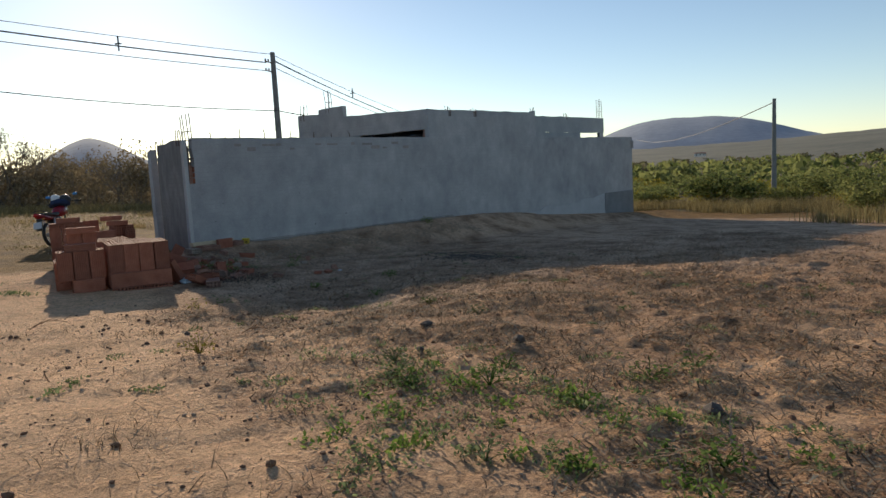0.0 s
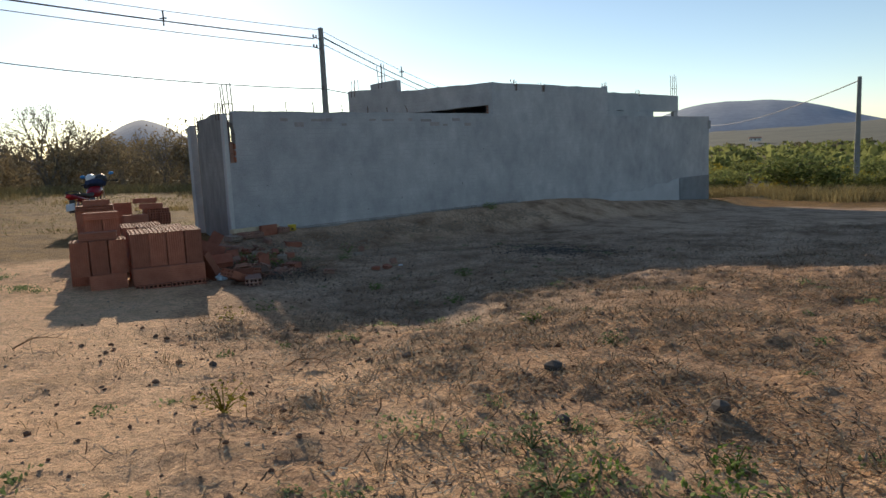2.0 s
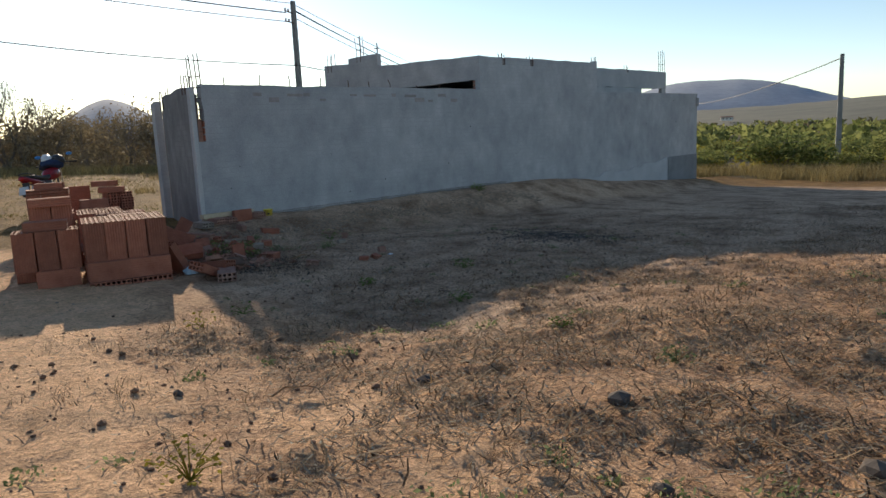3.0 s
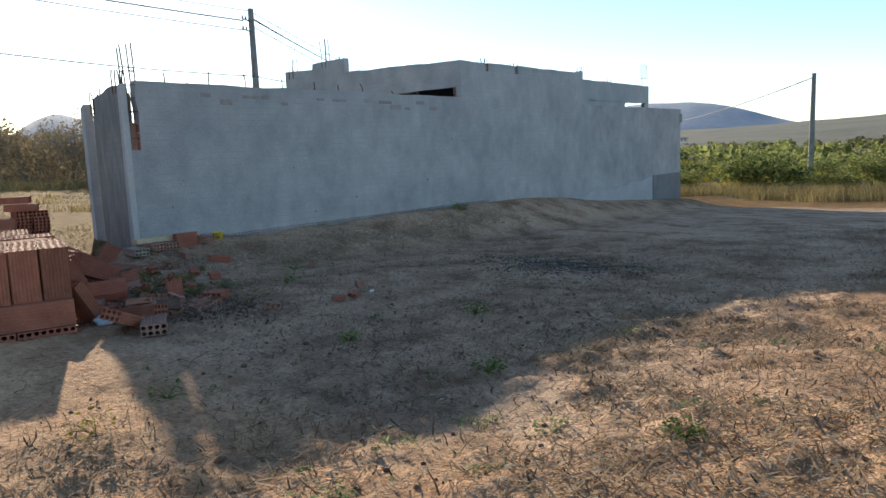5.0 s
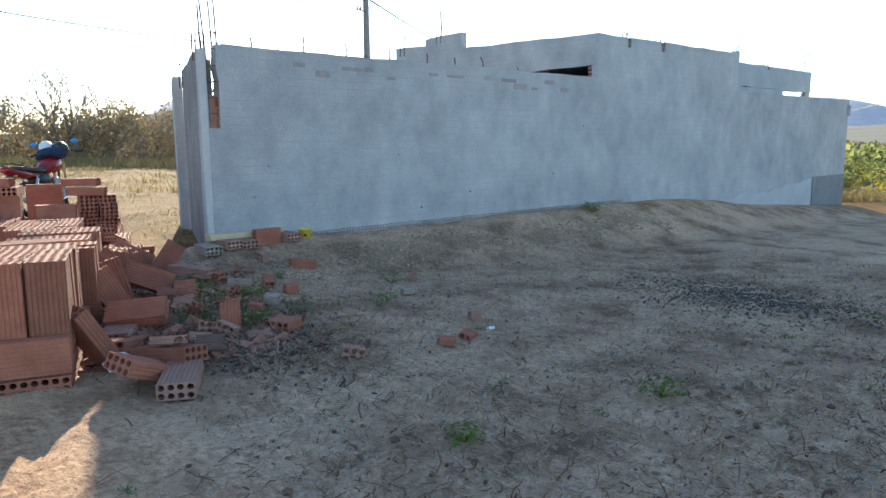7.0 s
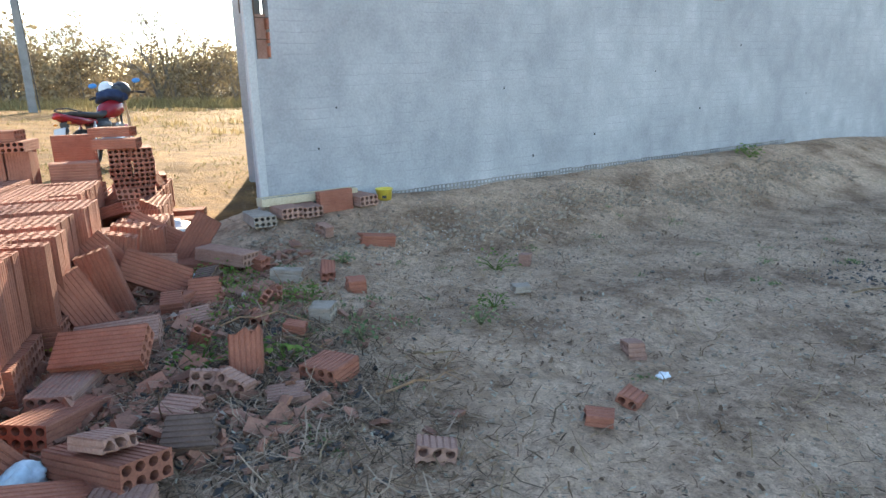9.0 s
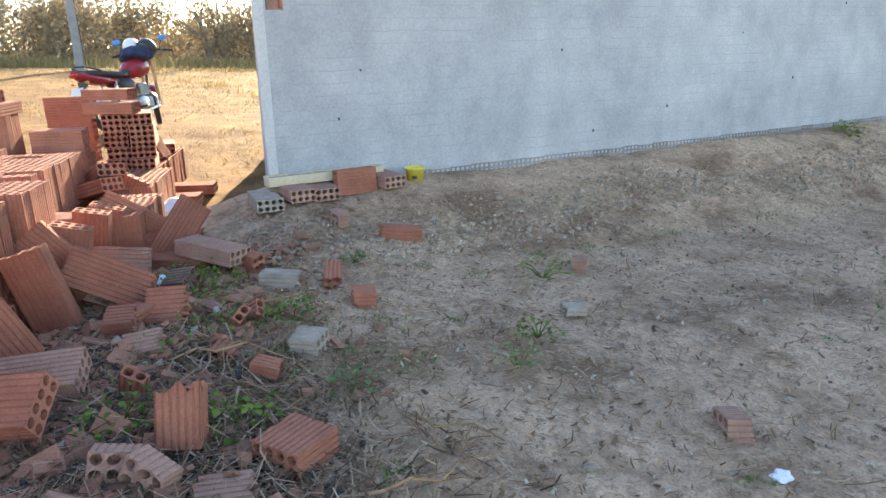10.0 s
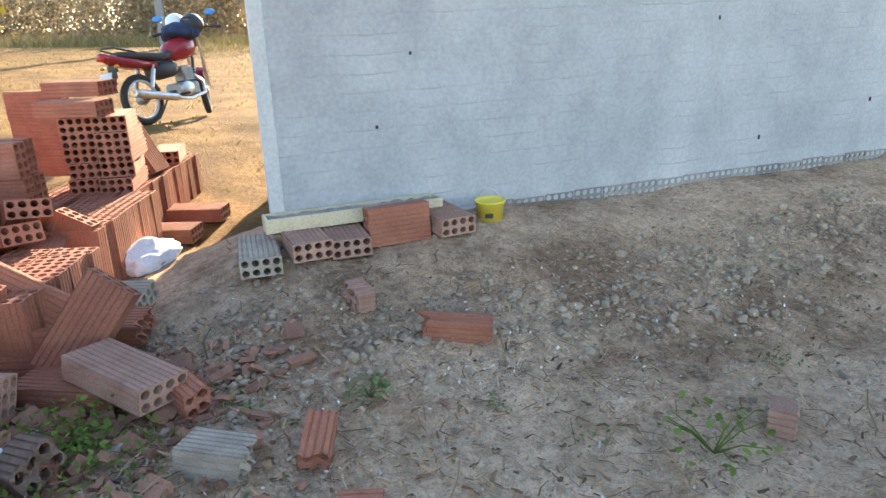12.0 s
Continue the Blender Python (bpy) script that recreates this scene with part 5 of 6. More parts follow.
    part("shell", ball(0, 0, 0, 0.145, 0.125, 0.135, 3), BLACK_PLASTIC, hm)
    part("visor", ball(0.045, 0, 0.005, 0.11, 0.116, 0.07, 3), surface("smoked_visor", (0.02, 0.02, 0.025), (0.03, 0.03, 0.035), 5, 50, 0.08, rel=0.0), hm)
    part("chin_bar", ball(0.06, 0, -0.085, 0.1, 0.11, 0.05, 3), BLACK_PLASTIC, hm)
    tagged(hm, "black motorcycle helmet hung on the handlebar", "helmet")
    hw = empty("helmet")
    hw.matrix_world = g.matrix_world @ pose(0.92, 0.1, 1.17, 10, 20, 200)
    part("shell", ball(0, 0, 0, 0.14, 0.12, 0.13, 3), WHITE_SHELL, hw)
    part("trim", lathe([(0.121, -0.05), (0.128, -0.06), (0.121, -0.07)], 20), BLACK_PLASTIC, hw)
    tagged(hw, "white motorcycle helmet hung on the handlebar", "helmet")


motorcycle()


# ---- power line ----
def tapered(x0, x1, h, w0, d0, w1, d1):
    bm = bmesh.new()
    lo = [bm.verts.new((a * w0 / 2, b * d0 / 2, -0.6)) for a, b in ((-1, -1), (1, -1), (1, 1), (-1, 1))]
    hi = [bm.verts.new((a * w1 / 2, b * d1 / 2, h)) for a, b in ((-1, -1), (1, -1), (1, 1), (-1, 1))]
    for k in range(4):
        q = (k + 1) % 4
        bm.faces.new((lo[k], lo[q], hi[q], hi[k]))
    bm.faces.new(hi)
    bm.faces.new(lo[::-1])
    bmesh.ops.bevel(bm, geom=bm.edges[:], offset=0.015, segments=1, affect="EDGES")
    return bm


def power_pole(x, y, h, rz, levels, size=0.3, lean=(0, 0)):
    g = empty("power_pole", x, y, gz(x, y), rz)
    g.rotation_euler = (radians(lean[0]), radians(lean[1]), radians(rz))
    part("shaft", tapered(0, 0, h, size, size * 0.8, size * 0.62, size * 0.55), POLE_CONCRETE, g)
    for z in levels:
        part("bracket", tube_bm([(0, 0.05, z), (0, 0.5, z + 0.03), (0, 0.75, z + 0.03)], 0.03, 6), STEEL, g)
        for yy in (0.45, 0.72):
            part("insulator", lathe([(0.0, 0), (0.05, 0.01), (0.03, 0.04), (0.055, 0.06), (0.03, 0.1), (0.05, 0.12), (0.0, 0.16)], 10), PORCELAIN, g).matrix_local = pose(0, yy, z + 0.04)
    part("insulator", lathe([(0.0, 0), (0.05, 0.01), (0.03, 0.05), (0.05, 0.08), (0.0, 0.12)], 10), PORCELAIN, g).matrix_local = pose(0, 0.12, h - 3.2 if h > 8 else h - 0.35)
    return tagged(g, "grey tapered concrete power pole with brackets", "power pole", "power poles")


POLE_L, POLE_C, POLE_R = (-33.0, 23.82), (-35.0, 6.62), (-12.0, 43.05)
zl, zc, zr = gz(*POLE_L), gz(*POLE_C), gz(*POLE_R)
power_pole(*POLE_L, 8.62 - zl, 200, (8.0 - zl, 7.5 - zl), 0.34, (0, 0))
power_pole(*POLE_C, 10.6, 180, (9.4, 9.0), 0.34, (0, 2.0))
power_pole(*POLE_R, 4.6 - zr, 20, (), 0.3)
STAY = tagged(part("stay_wire", tube_bm([(POLE_C[0] + 0.3, POLE_C[1] + 0.2, zc), (POLE_C[0], POLE_C[1], zc + 7)], 0.02, 5), WIRE, None), "taut steel stay of the power pole", "cable", "cables")


def cable(p, q, sag, radius=0.016):
    pts = [(p[0] + (q[0] - p[0]) * t, p[1] + (q[1] - p[1]) * t, p[2] + (q[2] - p[2]) * t - 4 * sag * t * (1 - t)) for t in [k / 24 for k in range(25)]]
    return tagged(part("cable", tube_bm(pts, radius, 5), WIRE, None), "thin dark overhead cable between the poles", "cable", "cables")


FAR_A, FAR_B = (-62.0, 79.0, 6.4), (-57.0, 117.0, 5.0)
for dz, off, rad in ((0.1, 0.0, 0.016), (-0.3, 0.5, 0.03), (-0.75, 0.5, 0.02), (-0.25, 0.7, 0.02)):
    cable((POLE_L[0] - off * 0.9, POLE_L[1] - off * 0.3, 8.4 + dz), (POLE_C[0] - off * 0.5, POLE_C[1], 9.25 + dz), 0.1, rad)
    cable((POLE_L[0], POLE_L[1], 8.4 + dz * 0.8), (FAR_A[0] - off * 3, FAR_A[1], FAR_A[2] + dz), 0.9, rad)
cable((POLE_L[0] + 0.1, POLE_L[1], 5.36), (POLE_C[0] + 0.1, POLE_C[1], 6.35), 0.25, 0.024)
cable((POLE_L[0] + 0.1, POLE_L[1], 5.36), (-27.0, 25.5, 4.3), 0.12, 0.024)
cable((POLE_R[0], POLE_R[1], 4.4), FAR_B, 1.2, 0.03)
for p in ((-33.95, 15.6, 8.45), (-38.3, 34.2, 7.4)):
    s = tagged(empty("cable_spacer", *p), "small dark spacer clamped on the overhead cables", "cable spacer", "cable spacers")
    part("body", tube_bm([(0, 0, -0.35), (0.03, 0, 0.0), (0, 0, 0.35)], 0.04, 6), WIRE, s)
    part("arm", tube_bm([(-0.14, -0.1, 0), (0.14, 0.1, 0)], 0.035, 6), WIRE, s)

# ---- plants ----
def leaves(centres, normals_up, size, rs, slim=0.45):
    """Lozenge leaves: one quad each, at random tilts."""
    n = len(centres)
    a = rs.normal(0, 1, (n, 3))
    a /= np.linalg.norm(a, axis=1)[:, None]
    up = rs.normal(0, 1, (n, 3)) + np.array((0, 0, normals_up))
    b = np.cross(a, up)
    b /= np.linalg.norm(b, axis=1)[:, None] + 1e-9
    s = (size * rs.uniform(0.6, 1.3, n))[:, None]
    v = np.stack([centres - a * s, centres + b * s * slim, centres + a * s, centres - b * s * slim], 1).reshape(-1, 3)
    return v, np.arange(4 * n).reshape(n, 4)


def twigs(n, height_, spread, rs, radius):
    vs, fs, tips = [], [], []
    k = 0
    for i in range(n):
        a, r = rs.uniform(0, 6.3), spread * rs.uniform(0.3, 1.0)
        h = height_ * rs.uniform(0.55, 1.0)
        pts = [(0.08 * spread * math.cos(a), 0.08 * spread * math.sin(a), -0.1), (r * 0.35 * math.cos(a), r * 0.35 * math.sin(a), h * 0.45), (r * math.cos(a + .3), r * math.sin(a + .3), h)]
        v, f = tube(pts, [radius, radius * 0.6, radius * 0.2], 4, False)
        vs += [tuple(p) for p in v]
        fs += [tuple(j + k for j in q) for q in f]
        k += len(v)
        tips.append(pts)
        for m in range(3):
            t = rs.uniform(0.35, 0.95)
            base = [pts[1][c] + (pts[2][c] - pts[1][c]) * t for c in range(3)]
            end = [base[0] + rs.normal(0, spread * 0.25), base[1] + rs.normal(0, spread * 0.25), base[2] + abs(rs.normal(0.12, 0.12)) * height_]
            v, f = tube([base, end], [radius * 0.4, radius * 0.12], 3, False)
            vs += [tuple(p) for p in v]
            fs += [tuple(j + k for j in q) for q in f]
            k += len(v)
            tips.append([base, base, end])
    return vs, fs, tips


def shrub(name, height_, spread, count, leaf, seed, leaf_mat, label, density=1.0):
    """A bush: several stems and a crown of leaf sprays with gaps."""
    rs = np.random.RandomState(seed)
    g = empty(name)
    v, f, tips = twigs(9, height_, spread, rs, 0.02 * height_)
    raw("trunk", v, f, BARK, g)
    cs = []
    for pts in tips:
        p1, p2 = np.array(pts[1]), np.array(pts[2])
        m = int(count / len(tips))
        t = rs.beta(2.4, 1.2, m)[:, None]
        cs.append(p1 + (p2 - p1) * t + rs.normal(0, 1, (m, 3)) * (spread * 0.16, spread * 0.16, height_ * 0.09))
    c = np.concatenate(cs)
    c[:, 2] = np.abs(c[:, 2])
    v, f = leaves(c, 0.6, leaf, rs)
    raw("crown", v, f, leaf_mat, g)
    tagged(g, label, "bush", "bushes of the scrub")
    return g


def scatter_shrubs():
    r = random.Random(17)
    kinds = [shrub("bush", 1.9, 1.3, 2600, 0.075, 1, BUSH, "dense green bush in dry grass"), shrub("bush", 1.5, 1.4, 2400, 0.07, 2, BUSH, "low green bush in dry grass"),
             shrub("bush", 2.4, 1.7, 3000, 0.085, 3, BUSH, "tall dark green bush of the scrub"), shrub("bush", 1.5, 1.1, 1900, 0.065, 4, BUSH_YELLOW, "yellowish green bush in dry grass")]
    spots = []
    for k in range(96):
        y = 33.5 + 75 * r.random() ** 1.7
        x = r.uniform(-18 - y * 0.5, 0.42 * y + 2)
        spots.append((x, y, r.choice((0, 0, 1, 1, 2, 3)), r.uniform(0.55, 1.6)))
    spots += [(-3.6, 26.2, 0, 0.9), (-2.2, 26.9, 1, 1.1), (-1.2, 25.2, 1, 0.9), (-13.6, 36.5, 3, 1.1), (-16.0, 35.0, 3, 0.9), (-8.5, 40.0, 2, 1.0), (-6.2, 37.0, 2, 1.0), (-3.0, 33.0, 2, 1.1), (-10.2, 38.0, 1, 1.0), (0.5, 31.0, 2, 1.25), (-19, 42, 1, 1.2), (-23, 46, 2, 1.1)]
    first = [True] * 4
    for x, y, k, s in spots:
        m = pose(x, y, gz(x, y) - 0.05, 0, 0, r.uniform(0, 360)) @ Matrix.Diagonal((s, s, s * 0.68, 1))
        ob = kinds[k] if first[k] else copy_thing(kinds[k], m)
        ob.matrix_basis = m
        first[k] = False


scatter_shrubs()


def grass_band(name, n, place, h, mat, seed, label, width=0.012, lean=0.35):
    """Upright blades, two bent quads each."""
    rs = np.random.RandomState(seed)
    x, y = place(rs, n)
    z = height(x, y) - 0.02
    hh = h * rs.uniform(0.4, 1.15, n)
    a = rs.uniform(0, 6.3, n)
    d = np.stack([np.cos(a), np.sin(a), 0 * a], 1) * (width * rs.uniform(0.6, 1.4, n))[:, None]
    q = rs.uniform(0, 6.3, n)
    ln = np.stack([np.cos(q), np.sin(q), 0 * q], 1) * (hh * lean * rs.uniform(0.2, 1.4, n))[:, None]
    b = np.stack([x, y, z], 1)
    up = np.stack([0 * hh, 0 * hh, hh], 1)
    v = np.stack([b - d, b + d, b + up * 0.55 + ln * 0.35 + d * 0.8, b + up * 0.55 + ln * 0.35 - d * 0.8, b + up + ln], 1).reshape(-1, 3)
    k = np.arange(n)[:, None] * 5
    f = (k + np.array((0, 1, 2, 3))).tolist() + (k + np.array((3, 2, 4))).tolist()
    return tagged(raw(name, v, f, mat), label, "grass", kind="stuff")


def clumped(rs, n, cx, cy, spread, per=40):
    m = n // per + 1
    x0, y0 = cx(rs, m), cy(rs, m)
    i = rs.randint(0, m, n)
    return x0[i] + rs.normal(0, spread, n), y0[i] + rs.normal(0, spread, n)


def right_verge(rs, n):
    x, y = clumped(rs, n, lambda r, m: r.uniform(-32, 4, m), lambda r, m: 30.4 + np.abs(r.normal(0, 1, m)) * 4.5, 0.4, 60)
    return x, y + 0.9 * np.sin(x * 0.9) + 0.6 * np.sin(x * 2.3)


grass_band("dry_grass", 30000, right_verge, 0.62, DRYGRASS, 51, "tall straw-coloured grass along the scrub's edge", 0.009, 0.6)
grass_band("dry_grass_verge", 6000, lambda rs, n: clumped(rs, n, lambda r, m: r.uniform(-5, 3, m), lambda r, m: r.uniform(22, 32, m), 0.3), 0.5, DRYGRASS, 52, "tufts of dry grass at the cleared ground's edge", 0.012)
grass_band("dry_grass_yard_edge", 30000, lambda rs, n: (-39.5 - np.abs(rs.normal(0, 3, n)) + 0.25 * rs.normal(0, 4, n), rs.uniform(-12, 34, n)), 0.5, DRYGRASS, 53, "tall dry grass beyond the sandy yard", 0.011, 0.7)
grass_band("dry_grass_tufts", 2600, lambda rs, n: clumped(rs, n, lambda r, m: r.uniform(-38, -24, m), lambda r, m: r.uniform(8, 26, m), 0.35, 60), 0.22, DRYGRASS, 54, "dry grass tufts on the sandy yard", 0.014)


grass_band("yard_grass", 26000, lambda rs, n: clumped(rs, n, lambda r, m: -15.5 - 24 * r.rand(m) ** 0.8, lambda r, m: r.uniform(-4, 26, m), 0.45, 50), 0.07, DRYGRASS, 55, "thin yellow grass cover on the sandy yard", 0.011, 1.2)


def woodland():
    """Leafless grey-brown thorn scrub, seen only as a mass."""
    rs = np.random.RandomState(61)
    tv, tf, cs = [], [], []
    k = 0
    for i in range(420):
        d = rs.uniform(0, 1) ** 1.5
        x, y = -43 - 34 * d, rs.uniform(-22, 58)
        h = rs.uniform(2.4, 4.3) * (1 + 0.12 * math.sin(y * 0.35))
        base = np.array((x, y, gz(x, y)))
        v, f, tips = twigs(4, h, h * 0.42, rs, 0.03)
        tv.append(np.array(v) + base)
        tf += [tuple(j + k for j in q) for q in f]
        k += len(v)
        for pts in tips:
            p1, p2 = np.array(pts[1]), np.array(pts[2])
            m = 16
            cs.append(base + p1 + (p2 - p1) * rs.beta(1.6, 1.1, m)[:, None] + rs.normal(0, 0.3, (m, 3)))
        m = 260
        cs.append(base + np.stack([rs.normal(0, h * .42, m), rs.normal(0, h * .42, m), h * 0.72 * rs.beta(1.0, 1.3, m)], 1))
    tagged(raw("scrub_stems", np.concatenate(tv), tf, BARK), "bare grey stems of the thorn scrub", "scrub", kind="stuff")
    v, f = leaves(np.concatenate(cs), 0.2, 0.125, rs, 0.42)
    tagged(raw("scrub_foliage", v, f, SCRUB), "sparse brownish foliage of the thorn scrub", "scrub", kind="stuff")


woodland()


def bare_tree(x, y, h, seed):
    rs = np.random.RandomState(seed)
    g = empty("tree", x, y, gz(x, y))
    tv, tf, tw, wf, lc = [], [], [], [], []

    def grow(p, d, length, rad, level):
        q = p + d * length
        mid = (p + q) / 2 + rs.normal(0, length * 0.05, 3)
        v, f = tube([p, mid, q], [rad, rad * 0.8, rad * 0.62], 5 if level < 2 else 3, False)
        vs, fs = (tv, tf) if level < 2 else (tw, wf)
        k = len(vs)
        vs.extend(tuple(u) for u in v)
        fs.extend(tuple(j + k for j in e) for e in f)
        if level >= 5:
            lc.append(q)
            return
        for c in range(3 if level < 4 else 2):
            nd = d + rs.normal(0, 0.42, 3) + np.array((0, 0, 0.12))
            grow(q, nd / np.linalg.norm(nd), length * rs.uniform(0.62, 0.82), rad * 0.58, level + 1)

    for c in range(3):
        d0 = np.array((rs.normal(0, .3), rs.normal(0, .3), 1.0))
        grow(np.array((0.0, 0.0, -0.1)), d0 / np.linalg.norm(d0), h * 0.26, h * 0.016, 0)
    raw("trunk", tv, tf, BARK, g)
    raw("spray", tw, wf, BARK, g)
    c = np.repeat(np.array(lc), 2, 0) + rs.normal(0, 0.12, (len(lc) * 2, 3))
    raw("crown", *leaves(c, 0.2, 0.07, rs), SCRUB, g)
    return tagged(g, "bare spreading tree standing above the scrub", "tree", "bare trees")


for x, y, h, s in ((-46, 13.2, 6.6, 3), (-50, 16.5, 5.2, 4), (-47, 6.4, 5.0, 5), (-52, 9.6, 5.6, 6), (-45, 19.5, 4.6, 7)):
    bare_tree(x, y, h, s)
BACK = tagged(shrub("bush", 1.6, 1.0, 1500, 0.09, 9, BUSH_YELLOW, "bright yellow-green bush at the yard's edge"), "bright yellow-green bush at the yard's edge", "bush")
BACK.matrix_basis = pose(-24.0, 2.9, gz(-24.0, 2.9) - 0.05) @ Matrix.Scale(1.15, 4)


# ---- mown stalks and straw on the ground ----
def straw(name, n, place, length, width, mat, seed, label):
    rs = np.random.RandomState(seed)
    x, y = place(rs, n)
    a = rs.uniform(0, 6.3, n)
    L = length * rs.uniform(0.35, 1.4, n)
    tilt = np.abs(rs.normal(0, 0.26, n))
    d = np.stack([np.cos(a) * np.cos(tilt), np.sin(a) * np.cos(tilt), np.sin(tilt)], 1)
    s = np.stack([-np.sin(a), np.cos(a), 0 * a], 1) * (width * rs.uniform(0.5, 1.5, n))[:, None]
    e = (d * (L / 2)[:, None])
    c = np.stack([x, y, height(x, y) + 0.004 + np.abs(e[:, 2]) + rs.uniform(0, 0.012, n)], 1)
    bend = np.stack([-np.sin(a), np.cos(a), 0.3 + 0 * a], 1) * (L * rs.normal(0, 0.12, n))[:, None]
    up = np.array((0, 0, 1.0)) * (width * 0.9)
    v = np.stack([c - e - s, c - e + s, c + bend + s, c + bend - s + up * 0, c + e + s * 0.6, c + e - s * 0.6], 1).reshape(-1, 3)
    k = np.arange(n)[:, None] * 6
    f = np.concatenate([k + np.array((0, 1, 2, 3)), k + np.array((3, 2, 4, 5))])
    return tagged(raw(name, v, f, mat), label, "straw", kind="stuff")


def litter_field(rs, n):
    x, y = rs.uniform(-7.5, 4.5, n * 3), rs.uniform(0.4, 17, n * 3)
    keep = rs.rand(n * 3) < np.clip(-0.05 + 0.6 * track_side(x, y), 0.04, 1) * (0.25 + 0.75 * smooth01(0.35, 0.6, vnoise(x, y, 0.5, 9))) * np.where(y > 9, 0.45, 1) * np.where(y > 4, 0.22 + 0.78 * smooth01(-6.6, -4.2, x), 1)
    i = np.nonzero(keep)[0][:n]
    i = np.resize(i, n)
    return x[i], y[i]


straw("mown_stalks", 44000, litter_field, 0.1, 0.003, STRAW, 71, "pale mown stalks lying on the ground")
straw("mown_stalks_grey", 40000, litter_field, 0.06, 0.0034, STRAW_GREY, 72, "weathered grey stalks lying on the ground")
straw("dry_sticks", 260, litter_field, 0.3, 0.0035, STRAW_GREY, 73, "long dry sticks on the mown ground")
shade = lambda rs, n: (rs.uniform(-11.9, -5.4, n), rs.uniform(5.1, 14, n))
straw("shade_litter", 22000, shade, 0.05, 0.002, STRAW_GREY, 74, "fine dry litter on the ground by the wall")
straw("pale_litter", 1700, lambda rs, n: (rs.normal(-10.4, 1.0, n), rs.normal(6.9, 0.6, n)), 0.035, 0.004, STRAW, 75, "pale dry leaf scraps near the pile")
rubble_mat = lambda rs, n: (rs.normal(-9.5, 0.75, n), rs.normal(5.95, 0.36, n))
straw("rubble_straw", 3400, rubble_mat, 0.13, 0.0022, STRAW_GREY, 76, "dry stems tangled in the rubble")
straw("rubble_dark_stems", 3200, rubble_mat, 0.1, 0.003, DARK_STALK, 89, "dark rotten stems tangled in the rubble")
straw("shade_sticks", 2600, shade, 0.13, 0.0024, STRAW, 91, "thin dry sticks on the shaded ground")
straw("leaf_flecks", 2600, shade, 0.034, 0.006, DARK_STALK, 92, "dry brown leaves on the shaded ground")
straw("dark_stalks", 22000, litter_field, 0.05, 0.0036, DARK_STALK, 78, "dark rotted stalks on the mown ground")
straw("dark_litter", 5000, shade, 0.035, 0.003, DARK_STALK, 79, "dark leaf litter on the shaded ground")
straw("stalk_chips", 42000, litter_field, 0.028, 0.0032, PALE_FLAKE, 88, "pale broken stalk chips on the mown ground")
straw("pale_flakes", 11000, shade, 0.022, 0.0042, PALE_FLAKE, 80, "pale dry flakes on the shaded ground")
grass_band("dry_stubble", 5200, lambda rs, n: clumped(rs, n, lambda r, m: r.uniform(-7, 3.5, m), lambda r, m: r.uniform(1.2, 11, m), 0.12, 26), 0.09, STRAW, 77, "short dry stubble on the mown ground", 0.002, 0.8)


def weed_patch(name, spots, mat, seed, label, leaf=0.03, per=26, spread=0.11, tall=0.09):
    rs = np.random.RandomState(seed)
    cs = []
    for x, y, s in spots:
        m = int(per * s)
        px, py = x + rs.normal(0, spread * s, m), y + rs.normal(0, spread * s, m)
        pz = height(px, py) + tall * s * rs.uniform(0.1, 1, m)
        cs.append(np.stack([px, py, pz], 1))
    v, f = leaves(np.concatenate(cs), 1.6, leaf, rs, 0.5)
    return tagged(raw(name, v, f, mat), label, "weeds", kind="stuff")


wr = random.Random(81)
green = [(wr.gauss(-1.2, 1.0), wr.gauss(2.9, 0.55), wr.uniform(0.3, 0.9)) for k in range(70)] + [(wr.uniform(-5.5, 1.5), wr.uniform(1.5, 8.5), wr.uniform(0.25, 0.6)) for k in range(60)]
weed_patch("low_weeds", green, WEED_GREY, 82, "low dusty green weeds on the mown ground", 0.014, 95, 0.1, 0.07)
green = [(wr.gauss(-1.0, 0.9), wr.gauss(2.8, 0.45), wr.uniform(0.3, 0.8)) for k in range(36)]
weed_patch("bright_weeds", green, WEED, 83, "bright green weed tufts on the mown ground", 0.016, 80, 0.08, 0.08)
green = [(wr.uniform(-11.5, -5.3), wr.uniform(4.6, 12), wr.uniform(0.2, 0.6)) for k in range(70)] + [(wr.gauss(-10.1, 0.55), wr.gauss(6.25, 0.3), wr.uniform(0.4, 1.0)) for k in range(15)]
weed_patch("shade_weeds", green, WEED_GREY, 84, "small green weeds on the shaded ground", 0.012, 70, 0.09, 0.06)
green = [(wr.gauss(-11.05, 0.16), wr.gauss(6.28, 0.14), wr.uniform(0.6, 1.2)) for k in range(14)] + [(wr.gauss(-10.35, 0.2), wr.gauss(6.35, 0.2), wr.uniform(0.5, 1.0)) for k in range(14)]
weed_patch("rubble_weeds", green, WEED, 87, "dark green weeds growing through the rubble", 0.013, 60, 0.08, 0.1)
green = [(wr.gauss(-11.1, 0.35), wr.gauss(7.6, 0.7), wr.uniform(0.3, 0.7)) for k in range(40)]
weed_patch("white_flowers", green, surface("white_petal", (0.6, 0.6, 0.55), (0.78, 0.78, 0.72), 20, 60, 0.8), 85, "tiny white flowers on low weeds", 0.008, 12, 0.12, 0.1)
green = [(wr.uniform(-13.5, -9.6), wr.uniform(1.2, 3.4), wr.uniform(0.3, 0.9)) for k in range(60)]
weed_patch("verge_weeds", green, WEED_GREY, 86, "dusty weeds on the track's edge", 0.016, 70, 0.12, 0.07)


